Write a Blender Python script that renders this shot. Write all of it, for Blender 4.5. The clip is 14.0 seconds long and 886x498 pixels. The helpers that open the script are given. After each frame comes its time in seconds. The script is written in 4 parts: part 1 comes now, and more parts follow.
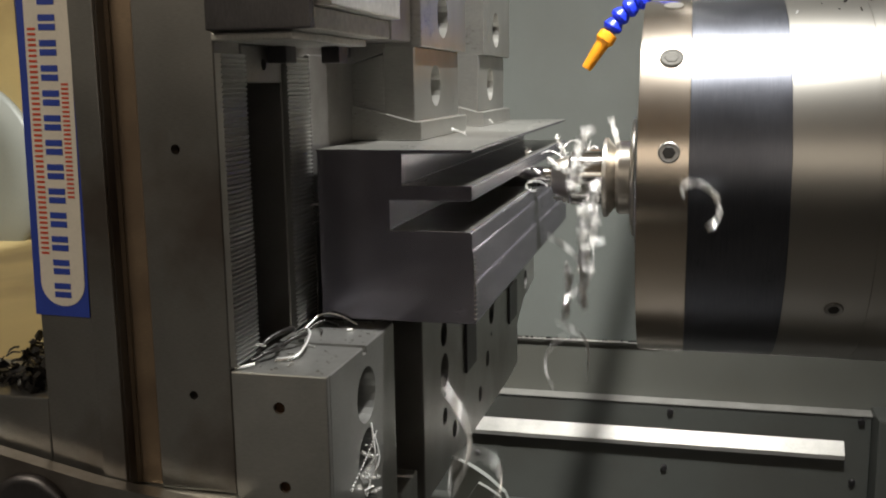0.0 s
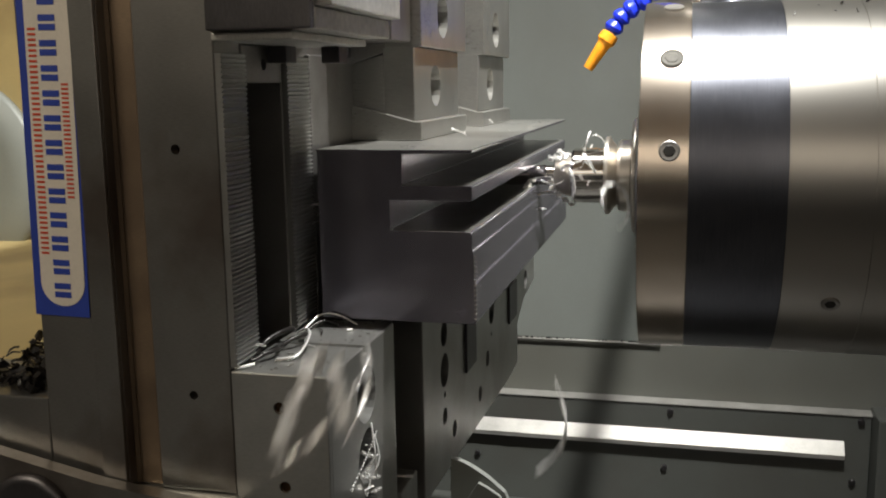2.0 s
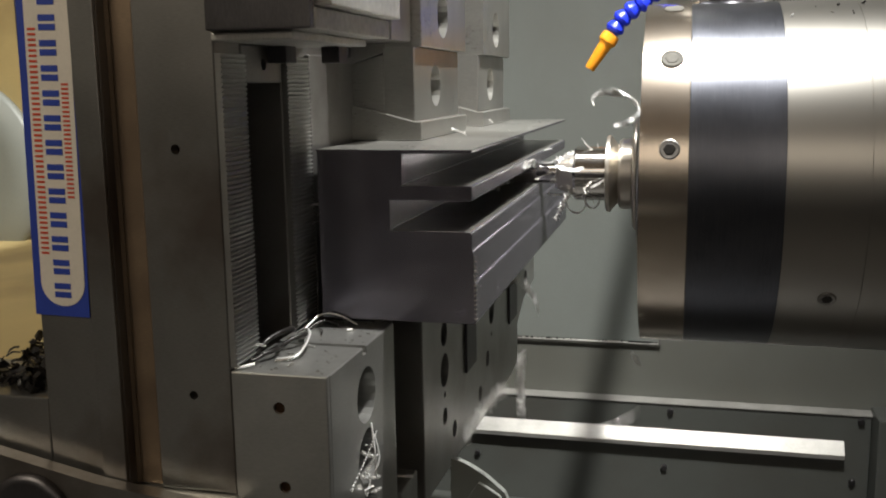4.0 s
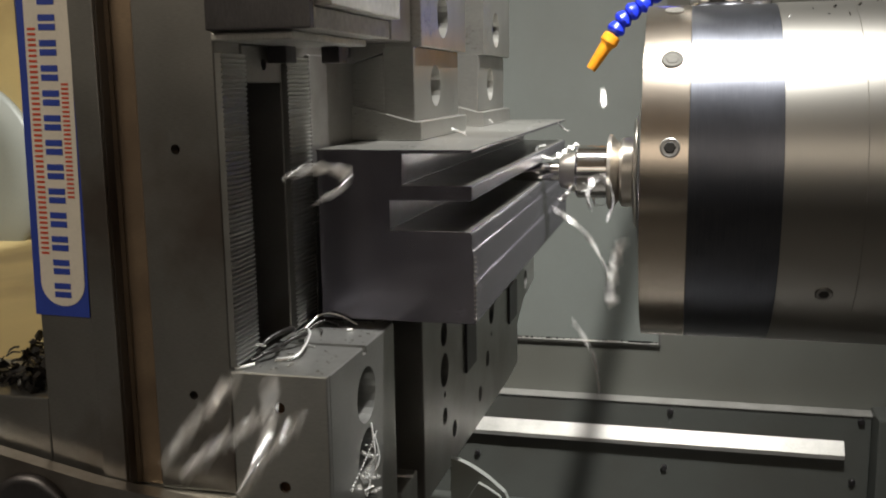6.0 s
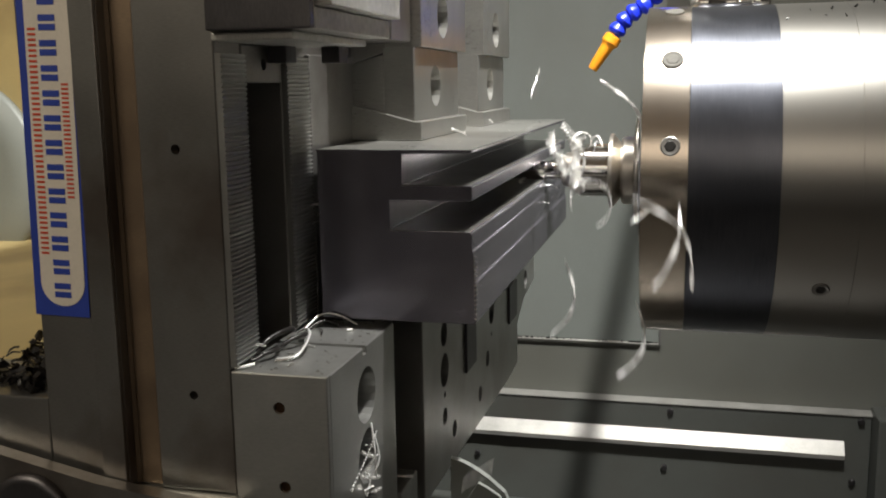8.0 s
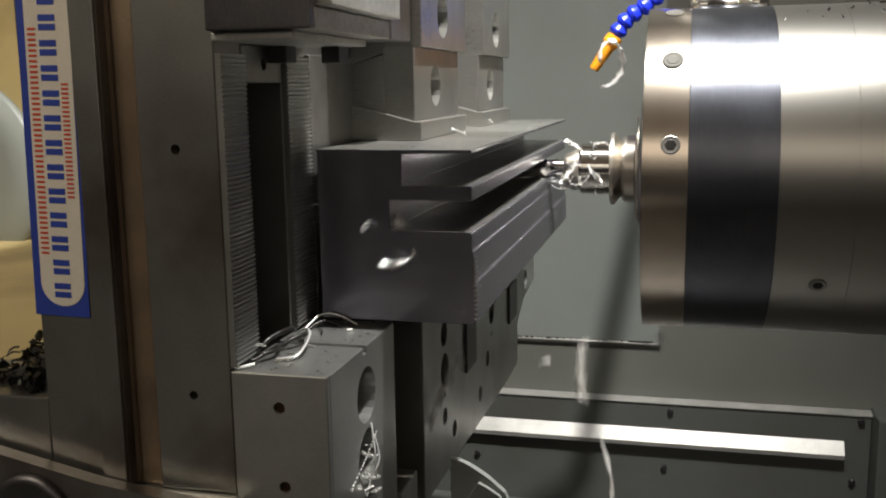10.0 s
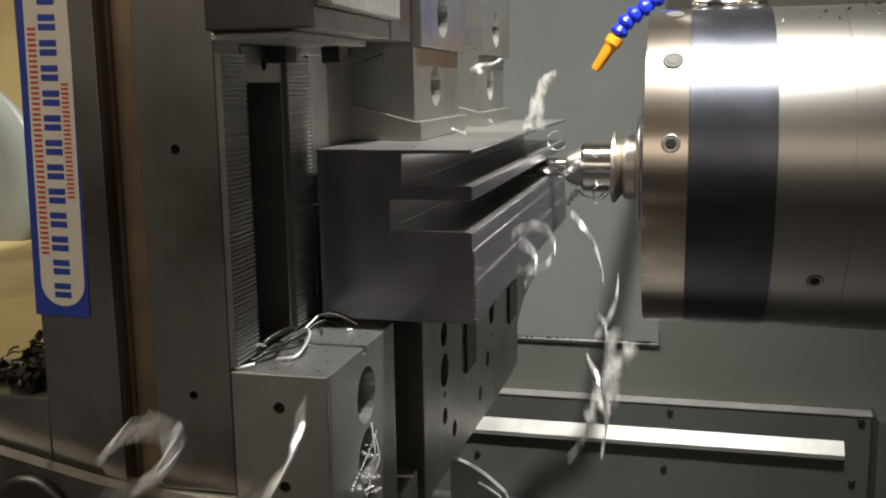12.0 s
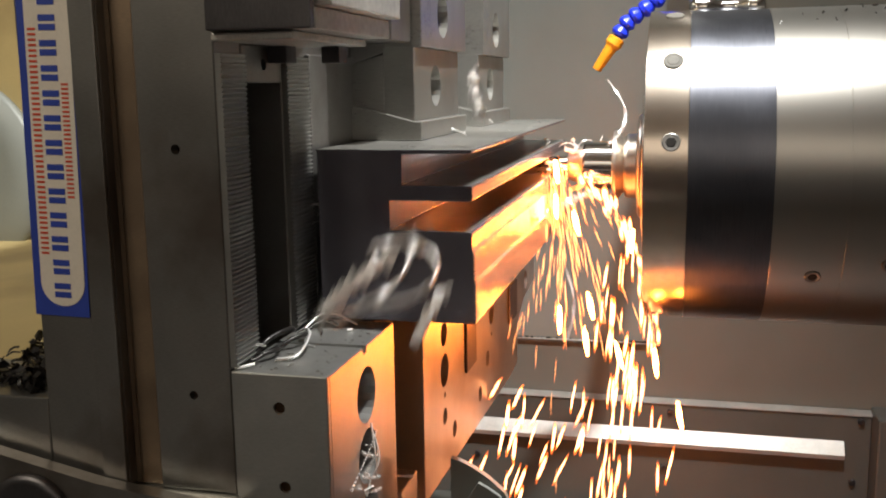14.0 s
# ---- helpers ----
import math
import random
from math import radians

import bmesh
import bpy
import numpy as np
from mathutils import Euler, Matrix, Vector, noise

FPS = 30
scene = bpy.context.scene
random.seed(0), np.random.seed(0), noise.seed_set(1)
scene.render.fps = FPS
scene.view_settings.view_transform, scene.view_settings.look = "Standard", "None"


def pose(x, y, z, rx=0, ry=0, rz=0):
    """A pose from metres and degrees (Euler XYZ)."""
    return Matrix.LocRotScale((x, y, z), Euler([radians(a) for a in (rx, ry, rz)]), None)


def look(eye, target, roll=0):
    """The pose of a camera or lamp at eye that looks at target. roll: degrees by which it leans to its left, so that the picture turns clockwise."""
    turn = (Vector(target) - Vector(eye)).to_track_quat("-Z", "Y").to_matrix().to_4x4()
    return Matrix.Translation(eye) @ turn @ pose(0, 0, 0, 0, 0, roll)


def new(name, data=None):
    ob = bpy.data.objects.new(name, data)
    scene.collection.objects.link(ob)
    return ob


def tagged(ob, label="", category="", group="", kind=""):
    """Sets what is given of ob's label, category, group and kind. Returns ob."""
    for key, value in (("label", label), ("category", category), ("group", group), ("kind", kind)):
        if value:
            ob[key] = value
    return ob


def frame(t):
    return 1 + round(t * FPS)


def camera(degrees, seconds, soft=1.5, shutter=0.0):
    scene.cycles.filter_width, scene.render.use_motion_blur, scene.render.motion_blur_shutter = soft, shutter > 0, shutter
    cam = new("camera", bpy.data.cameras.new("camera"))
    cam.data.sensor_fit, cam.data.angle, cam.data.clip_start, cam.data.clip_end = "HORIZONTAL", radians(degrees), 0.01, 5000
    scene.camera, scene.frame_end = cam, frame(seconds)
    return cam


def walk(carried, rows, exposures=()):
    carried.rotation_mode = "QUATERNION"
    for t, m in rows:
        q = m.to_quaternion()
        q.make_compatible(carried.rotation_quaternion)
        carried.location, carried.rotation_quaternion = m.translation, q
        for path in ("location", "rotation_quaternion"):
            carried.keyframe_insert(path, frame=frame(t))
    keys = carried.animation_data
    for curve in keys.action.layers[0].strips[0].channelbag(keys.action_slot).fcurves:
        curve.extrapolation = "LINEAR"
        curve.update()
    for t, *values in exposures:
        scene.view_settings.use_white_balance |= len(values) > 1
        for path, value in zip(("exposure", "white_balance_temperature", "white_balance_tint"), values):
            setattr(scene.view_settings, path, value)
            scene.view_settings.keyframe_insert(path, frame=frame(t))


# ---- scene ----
EYE = Vector((0.0, 0.0, 1.4))
AHEAD = Vector((-0.2386359, 0.95628235, -0.16904725))
cam = camera(49.52, 14.0, soft=2.0, shutter=0.11)
SHOT = look(EYE, EYE + AHEAD, -0.86)
walk(cam, [(0.0, SHOT), (14.0, SHOT)], exposures=[(0.0, 0.0), (14.0, 0.0)])

# ---- light ----
world = bpy.data.worlds.new("world")
scene.world = world
world.use_nodes = True
world.node_tree.nodes["Background"].inputs[0].default_value = (0.5, 0.55, 0.6, 1)
world.node_tree.nodes["Background"].inputs[1].default_value = 0.02


def area_lamp(name, eye, target, sx, sy, watts, colour):
    data = bpy.data.lights.new(name, "AREA")
    data.shape, data.size, data.size_y, data.energy, data.color = "RECTANGLE", sx, sy, watts, colour
    ob = new(name, data)
    ob.matrix_world = look(eye, target)
    return ob


# the machine's work lights under its roof
area_lamp("work_light", (0.0, 0.46, 1.985), (0.0, 0.47, 1.0), 0.52, 0.10, 2.7, (1.0, 0.99, 0.97))
led = area_lamp("work_light", (0.07, 0.42, 1.95), (-0.21, 0.63, 1.2), 0.02, 0.02, 2.6, (1.0, 0.985, 0.94))
led.data.spread = radians(74)
area_lamp("work_light", (-0.62, -0.25, 1.93), (-0.3, 0.45, 1.3), 0.3, 0.1, 2.7, (1.0, 0.9, 0.72))
# added fill light from the unseen front wall; no window is known there
area_lamp("front_fill_light", (0.05, -0.715, 1.70), (0.0, 0.5, 1.3), 0.86, 0.42, 1.35, (1.0, 0.87, 0.72))
# second weak fill light, added low down to brighten the front faces
area_lamp("front_fill_light", (-0.44, -0.715, 0.97), (-0.2, 0.4, 1.2), 0.8, 0.12, 0.025, (1.0, 0.97, 0.92))


# ---- materials ----
def material(name, colour, rough=0.5, metal=0.0, spread=0.25, scale=60.0, grain=(1, 1, 1), bump=0.15, fine=900.0,
             glow=0.0, stain=None):
    """A surface with clouds at one size, grain at a finer one, and a fine relief."""
    m = bpy.data.materials.new(name)
    m.use_nodes = True
    nt = m.node_tree
    b = nt.nodes["Principled BSDF"]
    co = nt.nodes.new("ShaderNodeTexCoord")
    mp = nt.nodes.new("ShaderNodeMapping")
    mp.inputs["Scale"].default_value = grain
    nt.links.new(co.outputs["Object"], mp.inputs["Vector"])
    n1 = nt.nodes.new("ShaderNodeTexNoise")
    n1.inputs["Scale"].default_value, n1.inputs["Detail"].default_value = scale, 5
    nt.links.new(co.outputs["Object"], n1.inputs["Vector"])
    n2 = nt.nodes.new("ShaderNodeTexNoise")
    n2.inputs["Scale"].default_value, n2.inputs["Detail"].default_value = fine, 3
    nt.links.new(mp.outputs["Vector"], n2.inputs["Vector"])
    ramp = nt.nodes.new("ShaderNodeValToRGB")
    lo = [c * (1 - spread) for c in colour]
    hi = [min(1, c * (1 + spread)) for c in colour]
    ramp.color_ramp.elements[0].position, ramp.color_ramp.elements[1].position = 0.3, 0.7
    ramp.color_ramp.elements[0].color, ramp.color_ramp.elements[1].color = (*lo, 1), (*hi, 1)
    mix = nt.nodes.new("ShaderNodeMix")
    mix.inputs["Factor"].default_value = 0.45
    nt.links.new(n1.outputs["Fac"], mix.inputs["A"])
    nt.links.new(n2.outputs["Fac"], mix.inputs["B"])
    nt.links.new(mix.outputs["Result"], ramp.inputs["Fac"])
    base = ramp.outputs["Color"]
    if stain:
        n3 = nt.nodes.new("ShaderNodeTexNoise")
        n3.inputs["Scale"].default_value, n3.inputs["Detail"].default_value = scale * 0.45, 8
        nt.links.new(co.outputs["Object"], n3.inputs["Vector"])
        r3 = nt.nodes.new("ShaderNodeValToRGB")
        r3.color_ramp.elements[0].position, r3.color_ramp.elements[1].position = 0.5, 0.66
        r3.color_ramp.elements[1].color = (0.8, 0.8, 0.8, 1)
        nt.links.new(n3.outputs["Fac"], r3.inputs["Fac"])
        mc = nt.nodes.new("ShaderNodeMix")
        mc.data_type = "RGBA"
        nt.links.new(r3.outputs["Color"], mc.inputs["Factor"])
        nt.links.new(base, mc.inputs["A"])
        mc.inputs["B"].default_value = (*stain, 1)
        base = mc.outputs["Result"]
    nt.links.new(base, b.inputs["Base Color"])
    sway = min(0.12, spread * 0.5)
    rr = nt.nodes.new("ShaderNodeMapRange")
    rr.inputs["To Min"].default_value, rr.inputs["To Max"].default_value = max(0.03, rough - sway), min(1, rough + sway)
    nt.links.new(mix.outputs["Result"], rr.inputs["Value"])
    nt.links.new(rr.outputs["Result"], b.inputs["Roughness"])
    b.inputs["Metallic"].default_value = metal
    bp_ = nt.nodes.new("ShaderNodeBump")
    bp_.inputs["Strength"].default_value, bp_.inputs["Distance"].default_value = bump, 0.0006
    nt.links.new(n2.outputs["Fac"], bp_.inputs["Height"])
    nt.links.new(bp_.outputs["Normal"], b.inputs["Normal"])
    if glow:
        b.inputs["Emission Color"].default_value = (*colour, 1)
        b.inputs["Emission Strength"].default_value = glow
    return m


M = {}
M["wall"] = material("grey_paint", (0.242, 0.26, 0.242), 0.42, 0, 0.08, 9, bump=0.05, stain=(0.205, 0.212, 0.194))
M["front"] = material("black_door_paint", (0.1, 0.096, 0.1), 0.5, 0, 0.2, 7, bump=0.05)
M["roof"] = material("tan_roof_paint", (0.34, 0.25, 0.16), 0.6, 0, 0.15, 7, bump=0.05)
M["wall_dark"] = material("dark_paint", (0.15, 0.145, 0.138), 0.5, 0, 0.15, 7, bump=0.05)
# darker and slightly browner than the wall panel's paint
M["wall_low"] = material("darker_grey_paint", (0.165, 0.168, 0.148), 0.4, 0, 0.1, 9, bump=0.05, stain=(0.135, 0.13, 0.108))
M["guard"] = material("worn_guard_paint", (0.1, 0.105, 0.096), 0.4, 0, 0.15, 14, bump=0.05, stain=(0.08, 0.075, 0.066))
M["cream"] = material("cream_paint", (0.45, 0.35, 0.16), 0.5, 0, 0.12, 25, bump=0.08, stain=(0.3, 0.22, 0.1))
M["steel"] = material("machined_steel", (0.46, 0.46, 0.44), 0.33, 0.86, 0.16, 45, (1, 1, 8), 0.008, 500, stain=(0.34, 0.33, 0.31))
M["clamp"] = material("ground_clamp_lit_top_steel", (0.40, 0.395, 0.37), 0.3, 0.86, 0.2, 28, (1, 1, 14), 0.012, 420, stain=(0.27, 0.26, 0.235))
M["ground"] = material("ground_steel", (0.5, 0.49, 0.46), 0.46, 0.55, 0.3, 40, (12, 1, 1), 0.05, 400)
M["iron"] = material("dark_tool_steel", (0.31, 0.30, 0.285), 0.36, 0.88, 0.17, 35, (1, 1, 6), 0.03, 500, stain=(0.15, 0.12, 0.1))
M["iron_brown"] = material("oily_brown_steel", (0.25, 0.18, 0.12), 0.5, 0.6, 0.25, 30, (1, 1, 6), 0.03, 500, stain=(0.12, 0.085, 0.06))
M["black"] = material("blackened_and_shade_steel", (0.1, 0.095, 0.1), 0.38, 0.85, 0.3, 40, (8, 1, 1), 0.12, 500)
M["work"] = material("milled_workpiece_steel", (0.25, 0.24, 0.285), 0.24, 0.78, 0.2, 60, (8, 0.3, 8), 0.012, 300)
M["chrome"] = material("polished_steel", (0.75, 0.73, 0.7), 0.14, 1, 0.06, 60, bump=0.03)
M["nose"] = material("turned_steel", (0.63, 0.555, 0.47), 0.21, 1, 0.08, 30, (60, 0.6, 0.6), 0.02, 200)
M["housing"] = material("satin_housing_steel", (0.40, 0.385, 0.355), 0.31, 1, 0.025, 20, (60, 0.6, 0.6), 0.012, 200)
M["band"] = material("blued_steel_band", (0.125, 0.13, 0.15), 0.31, 1, 0.35, 22, (60, 0.6, 0.6), 0.02, 160, stain=(0.07, 0.072, 0.085))
M["satin"] = material("satin_turned_steel", (0.6, 0.56, 0.5), 0.36, 1, 0.1, 30, (60, 0.6, 0.6), 0.02, 200)
M["blue"] = material("blue_plastic", (0.015, 0.035, 0.62), 0.3, 0, 0.12, 120, bump=0.04)
M["orange"] = material("orange_plastic", (0.85, 0.32, 0.015), 0.35, 0, 0.12, 120, bump=0.04)
M["paper"] = material("white_vinyl", (0.72, 0.66, 0.58), 0.45, 0, 0.07, 60, bump=0.03)
M["ink_blue"] = material("blue_ink", (0.03, 0.06, 0.36), 0.45, 0, 0.12, 90, bump=0.03)
M["ink_red"] = material("red_ink", (0.6, 0.07, 0.03), 0.45, 0, 0.12, 90, bump=0.03)
M["hole"] = material("socket_shade_black", (0.02, 0.018, 0.016), 0.5, 0.4, 0.3, 90)
M["putty"] = material("grey_oily_plug", (0.085, 0.08, 0.068), 0.7, 0.1, 0.3, 300)
# brown of the drilled holes, darkened to hold their inner shade
M["brass"] = material("brown_hole_shade", (0.075, 0.045, 0.028), 0.4, 1, 0.25, 200)
M["chip"] = material("bright_chip", (0.92, 0.91, 0.89), 0.28, 0.5, 0.05, 300, bump=0.2)
M["chip_dark"] = material("blued_chip", (0.014, 0.012, 0.011), 0.36, 0.2, 0.5, 300, bump=0.2)
M["spark"] = material("glowing_steel", (1.0, 0.36, 0.14), 0.6, 0, 0.2, 200, glow=11.0)
M["spark_fine"] = material("fine_glowing_steel", (1.0, 0.42, 0.14), 0.6, 0, 0.2, 200, glow=4.5)
M["spark_fine"].cycles.emission_sampling = "NONE"
M["spark_halo"] = material("orange_halo_steel", (1.0, 0.2, 0.02), 0.6, 0, 0.15, 200, glow=2.6)
M["spark_halo"].cycles.emission_sampling = "NONE"
M["spark"].cycles.emission_sampling = "NONE"
M["spark_hot"] = material("white_hot_steel", (1.0, 0.22, 0.022), 0.6, 0, 0.2, 200, glow=300.0)
# faint glow for the panels of the added fill lights
M["lamp"] = material("fill_panel_glow", (1.0, 0.97, 0.9), 0.5, 0, 0.02, 20, glow=0.06)


# ---- building helpers ----
def part(name, bm, mat, parent=None, label=""):
    me = bpy.data.meshes.new(name)
    bmesh.ops.recalc_face_normals(bm, faces=bm.faces)
    bm.to_mesh(me)
    bm.free()
    me.materials.append(M[mat])
    ob = new(name, me)
    ob.parent = parent
    return tagged(ob, label)


def thing(name, label, category, place=(0, 0, 0), group="", kind=""):
    ob = new(name)
    ob.empty_display_size = 0.02
    ob.location = place
    return tagged(ob, label, category, group, kind)


def box(x0, x1, y0, y1, z0, z1, bevel=0.0006, bm=None):
    bm = bm or bmesh.new()
    m = Matrix.Translation(((x0 + x1) / 2, (y0 + y1) / 2, (z0 + z1) / 2)) @ Matrix.Diagonal((x1 - x0, y1 - y0, z1 - z0, 1))
    made = bmesh.ops.create_cube(bm, size=1, matrix=m)["verts"]
    if bevel:
        edges = list({e for v in made for e in v.link_edges})
        bmesh.ops.bevel(bm, geom=edges, offset=bevel, segments=2, profile=0.6, affect="EDGES")
    return bm


AXES = {"x": (1, 2, 0), "y": (0, 2, 1), "z": (0, 1, 2)}


def put(axis, u, v, w):
    p = [0, 0, 0]
    a, b, c = AXES[axis]
    p[a], p[b], p[c] = u, v, w
    return p


def prism(axis, outline, w0, w1, holes=(), bevel=0.0, bm=None):
    """A plate of the given outline from w0 to w1 along an axis; its face at w0 has round blind holes (u, v, radius, depth)."""
    bm = bm or bmesh.new()
    sgn = 1 if w1 > w0 else -1
    n = len(outline)
    back = [bm.verts.new(put(axis, u, v, w1)) for u, v in outline]
    front = [bm.verts.new(put(axis, u, v, w0 + (sgn * 0.0004 if holes else 0))) for u, v in outline]
    if holes:
        # a fine chamfer round the drilled face
        area = sum(outline[i][0] * outline[(i + 1) % n][1] - outline[(i + 1) % n][0] * outline[i][1] for i in range(n))
        hand = 1 if area > 0 else -1
        inset = []
        for i in range(n):
            a, b, c = (Vector(outline[(i + k) % n]) for k in (-1, 0, 1))
            d0, d1 = (b - a).normalized(), (c - b).normalized()
            n0, n1 = Vector((-d0.y, d0.x)) * hand, Vector((-d1.y, d1.x)) * hand
            m = (n0 + n1).normalized()
            inset.append(b + m * 0.0004 / max(0.4, m.dot(n0)))
        inner = [bm.verts.new(put(axis, q.x, q.y, w0)) for q in inset]
        for i in range(n):
            bm.faces.new((front[i], inner[i], inner[(i + 1) % n], front[(i + 1) % n]))
    cap = inner if holes else front
    loops = [bm.edges.get((cap[i], cap[(i + 1) % n])) or bm.edges.new((cap[i], cap[(i + 1) % n])) for i in range(n)]
    sides = [bm.faces.new((front[i], front[(i + 1) % n], back[(i + 1) % n], back[i])) for i in range(n)]
    bm.faces.new(back)
    if not holes:
        bm.faces.new(front)
    else:
        for u, v, r, d in holes:
            k = 24
            rim = [bm.verts.new(put(axis, u + r * math.cos(a), v + r * math.sin(a), w0)) for a in [math.tau * i / k for i in range(k)]]
            low = [bm.verts.new(put(axis, u + r * math.cos(a), v + r * math.sin(a), w0 + sgn * d)) for a in [math.tau * i / k for i in range(k)]]
            for i in range(k):
                loops.append(bm.edges.new((rim[i], rim[(i + 1) % k])))
                bm.faces.new((rim[i], low[i], low[(i + 1) % k], rim[(i + 1) % k]))
            bm.faces.new(low)
        bmesh.ops.triangle_fill(bm, use_beauty=True, use_dissolve=False, edges=loops)
    if bevel:
        edges = [e for e in bm.edges if len(e.link_faces) == 2 and e.calc_face_angle(0) > 0.5 and
                 all(f in sides or len(f.verts) == n for f in e.link_faces)]
        bmesh.ops.bevel(bm, geom=edges, offset=bevel, segments=1, affect="EDGES")
    return bm


def rect(u0, u1, v0, v1):
    return [(u0, v0), (u1, v0), (u1, v1), (u0, v1)]


def lathe(axis, rings, segments=96, centre=(0, 0, 0), bm=None):
    """A turned body: rings of (place along the axis, radius), closed at both ends."""
    bm = bm or bmesh.new()
    a, b, c = AXES[axis]
    made = []
    for w, r in rings:
        ring = []
        for i in range(segments):
            p = [0, 0, 0]
            p[a], p[b], p[c] = r * math.cos(math.tau * i / segments), r * math.sin(math.tau * i / segments), w
            ring.append(bm.verts.new(Vector(p) + Vector(centre)))
        made.append(ring)
    for r0, r1 in zip(made, made[1:]):
        for i in range(segments):
            f = bm.faces.new((r0[i], r0[(i + 1) % segments], r1[(i + 1) % segments], r1[i]))
            f.smooth = True
    bm.faces.new(made[0])
    bm.faces.new(made[-1])
    return bm


def smooth_sharp(ob, angle=35):
    for poly in ob.data.polygons:
        poly.use_smooth = True
    ob.data.set_sharp_from_angle(angle=radians(angle))
    return ob


def turned(direction):
    return Vector(direction).to_track_quat("Z", "Y").to_matrix().to_4x4()


def cap_screw(parent, place, r, direction="x", name="cap_screw", depth=0.004):
    """A socket head screw: a chamfered head with a hexagonal socket, facing +x or -y."""
    bm = bmesh.new()
    k = 24
    prof = [(-depth, r), (-0.0005, r), (0, r * 0.9)]
    rings = []
    for w, q in prof:
        rings.append([bm.verts.new((q * math.cos(math.tau * i / k), q * math.sin(math.tau * i / k), w)) for i in range(k)])
    for r0, r1 in zip(rings, rings[1:]):
        for i in range(k):
            bm.faces.new((r0[i], r0[(i + 1) % k], r1[(i + 1) % k], r1[i])).smooth = True
    hexa = [bm.verts.new((r * 0.52 * math.cos(math.tau * i / 6), r * 0.52 * math.sin(math.tau * i / 6), 0)) for i in range(6)]
    deep = [bm.verts.new((r * 0.52 * math.cos(math.tau * i / 6), r * 0.52 * math.sin(math.tau * i / 6), -r * 0.7)) for i in range(6)]
    rim = [bm.edges.new((rings[-1][i], rings[-1][(i + 1) % k])) if not bm.edges.get((rings[-1][i], rings[-1][(i + 1) % k]))
           else bm.edges.get((rings[-1][i], rings[-1][(i + 1) % k])) for i in range(k)]
    inner = [bm.edges.new((hexa[i], hexa[(i + 1) % 6])) for i in range(6)]
    bmesh.ops.triangle_fill(bm, use_beauty=True, edges=rim + inner)
    for i in range(6):
        bm.faces.new((hexa[i], hexa[(i + 1) % 6], deep[(i + 1) % 6], deep[i]))
    bm.faces.new(deep)
    way = {"x": (1, 0, 0), "-y": (0, -1, 0)}[direction]
    bm.transform(Matrix.Translation(place) @ turned(way))
    return part(name, bm, "black", parent, "black socket screw")


# ---- enclosure ----
XL, XR, YN, YB, ZF, ZC = -0.9, 0.75, -0.75, 0.95, 0.85, 2.0


def enclosure():
    wall = part("wall_back", box(XL, XR, YB, YB + 0.03, 1.0865, ZC, 0.001), "wall_low")
    tagged(wall, "grey painted sheet metal back wall of the machine", "wall", kind="structure")
    panel = part("wall_panel", box(XL, -0.0172, YB - 0.003, YB - 0.0002, 1.1442, ZC, 0.0008), "wall")
    tagged(panel, "pale grey painted sheet panel on the back wall", "wall panel", kind="structure")
    tagged(part("wall_left", box(XL - 0.03, XL, YN, YB + 0.03, ZF, ZC, 0), "wall_dark"), "dark painted sheet metal side wall", "wall", kind="structure")
    tagged(part("wall_right", box(XR, XR + 0.03, YN, YB + 0.03, ZF, ZC, 0), "wall_dark"), "dark painted sheet metal side wall", "wall", kind="structure")
    tagged(part("wall_front", box(XL - 0.03, XR + 0.03, YN - 0.03, YN, ZF, ZC, 0), "front"), "dark door side of the machine", "wall", kind="structure")
    # unseen frame and glowing panel, added to go with the fill light
    upper_fill = part("fill_frame_1", box(-0.40, 0.50, YN + 0.002, YN + 0.012, 1.46, 1.94, 0.001), "front")
    tagged(upper_fill, "dark frame added behind the front fill light", "window", kind="structure")
    part("fill_panel", box(-0.38, 0.48, YN + 0.0125, YN + 0.016, 1.48, 1.92, 0), "lamp", upper_fill, "pale glowing panel of an added fill light")
    # added low frame and panel for the second fill light, out of view
    low = part("fill_frame_2", box(-0.88, 0.0, YN + 0.002, YN + 0.012, 0.89, 1.05, 0.001), "front")
    tagged(low, "dark frame added behind the low fill light", "window", kind="structure")
    part("fill_panel", box(-0.86, -0.02, YN + 0.0125, YN + 0.016, 0.905, 1.035, 0), "lamp", low, "pale glowing panel of an added fill light")
    tagged(part("ceiling", box(XL - 0.03, XR + 0.03, YN - 0.03, YB + 0.03, ZC, ZC + 0.03, 0), "roof"), "tan painted machine roof", "ceiling", kind="structure")
    tagged(part("floor", box(XL - 0.03, XR + 0.03, YN - 0.03, YB + 0.03, ZF - 0.03, ZF, 0), "wall_dark"), "dark steel tub floor of the machine", "floor", kind="structure")


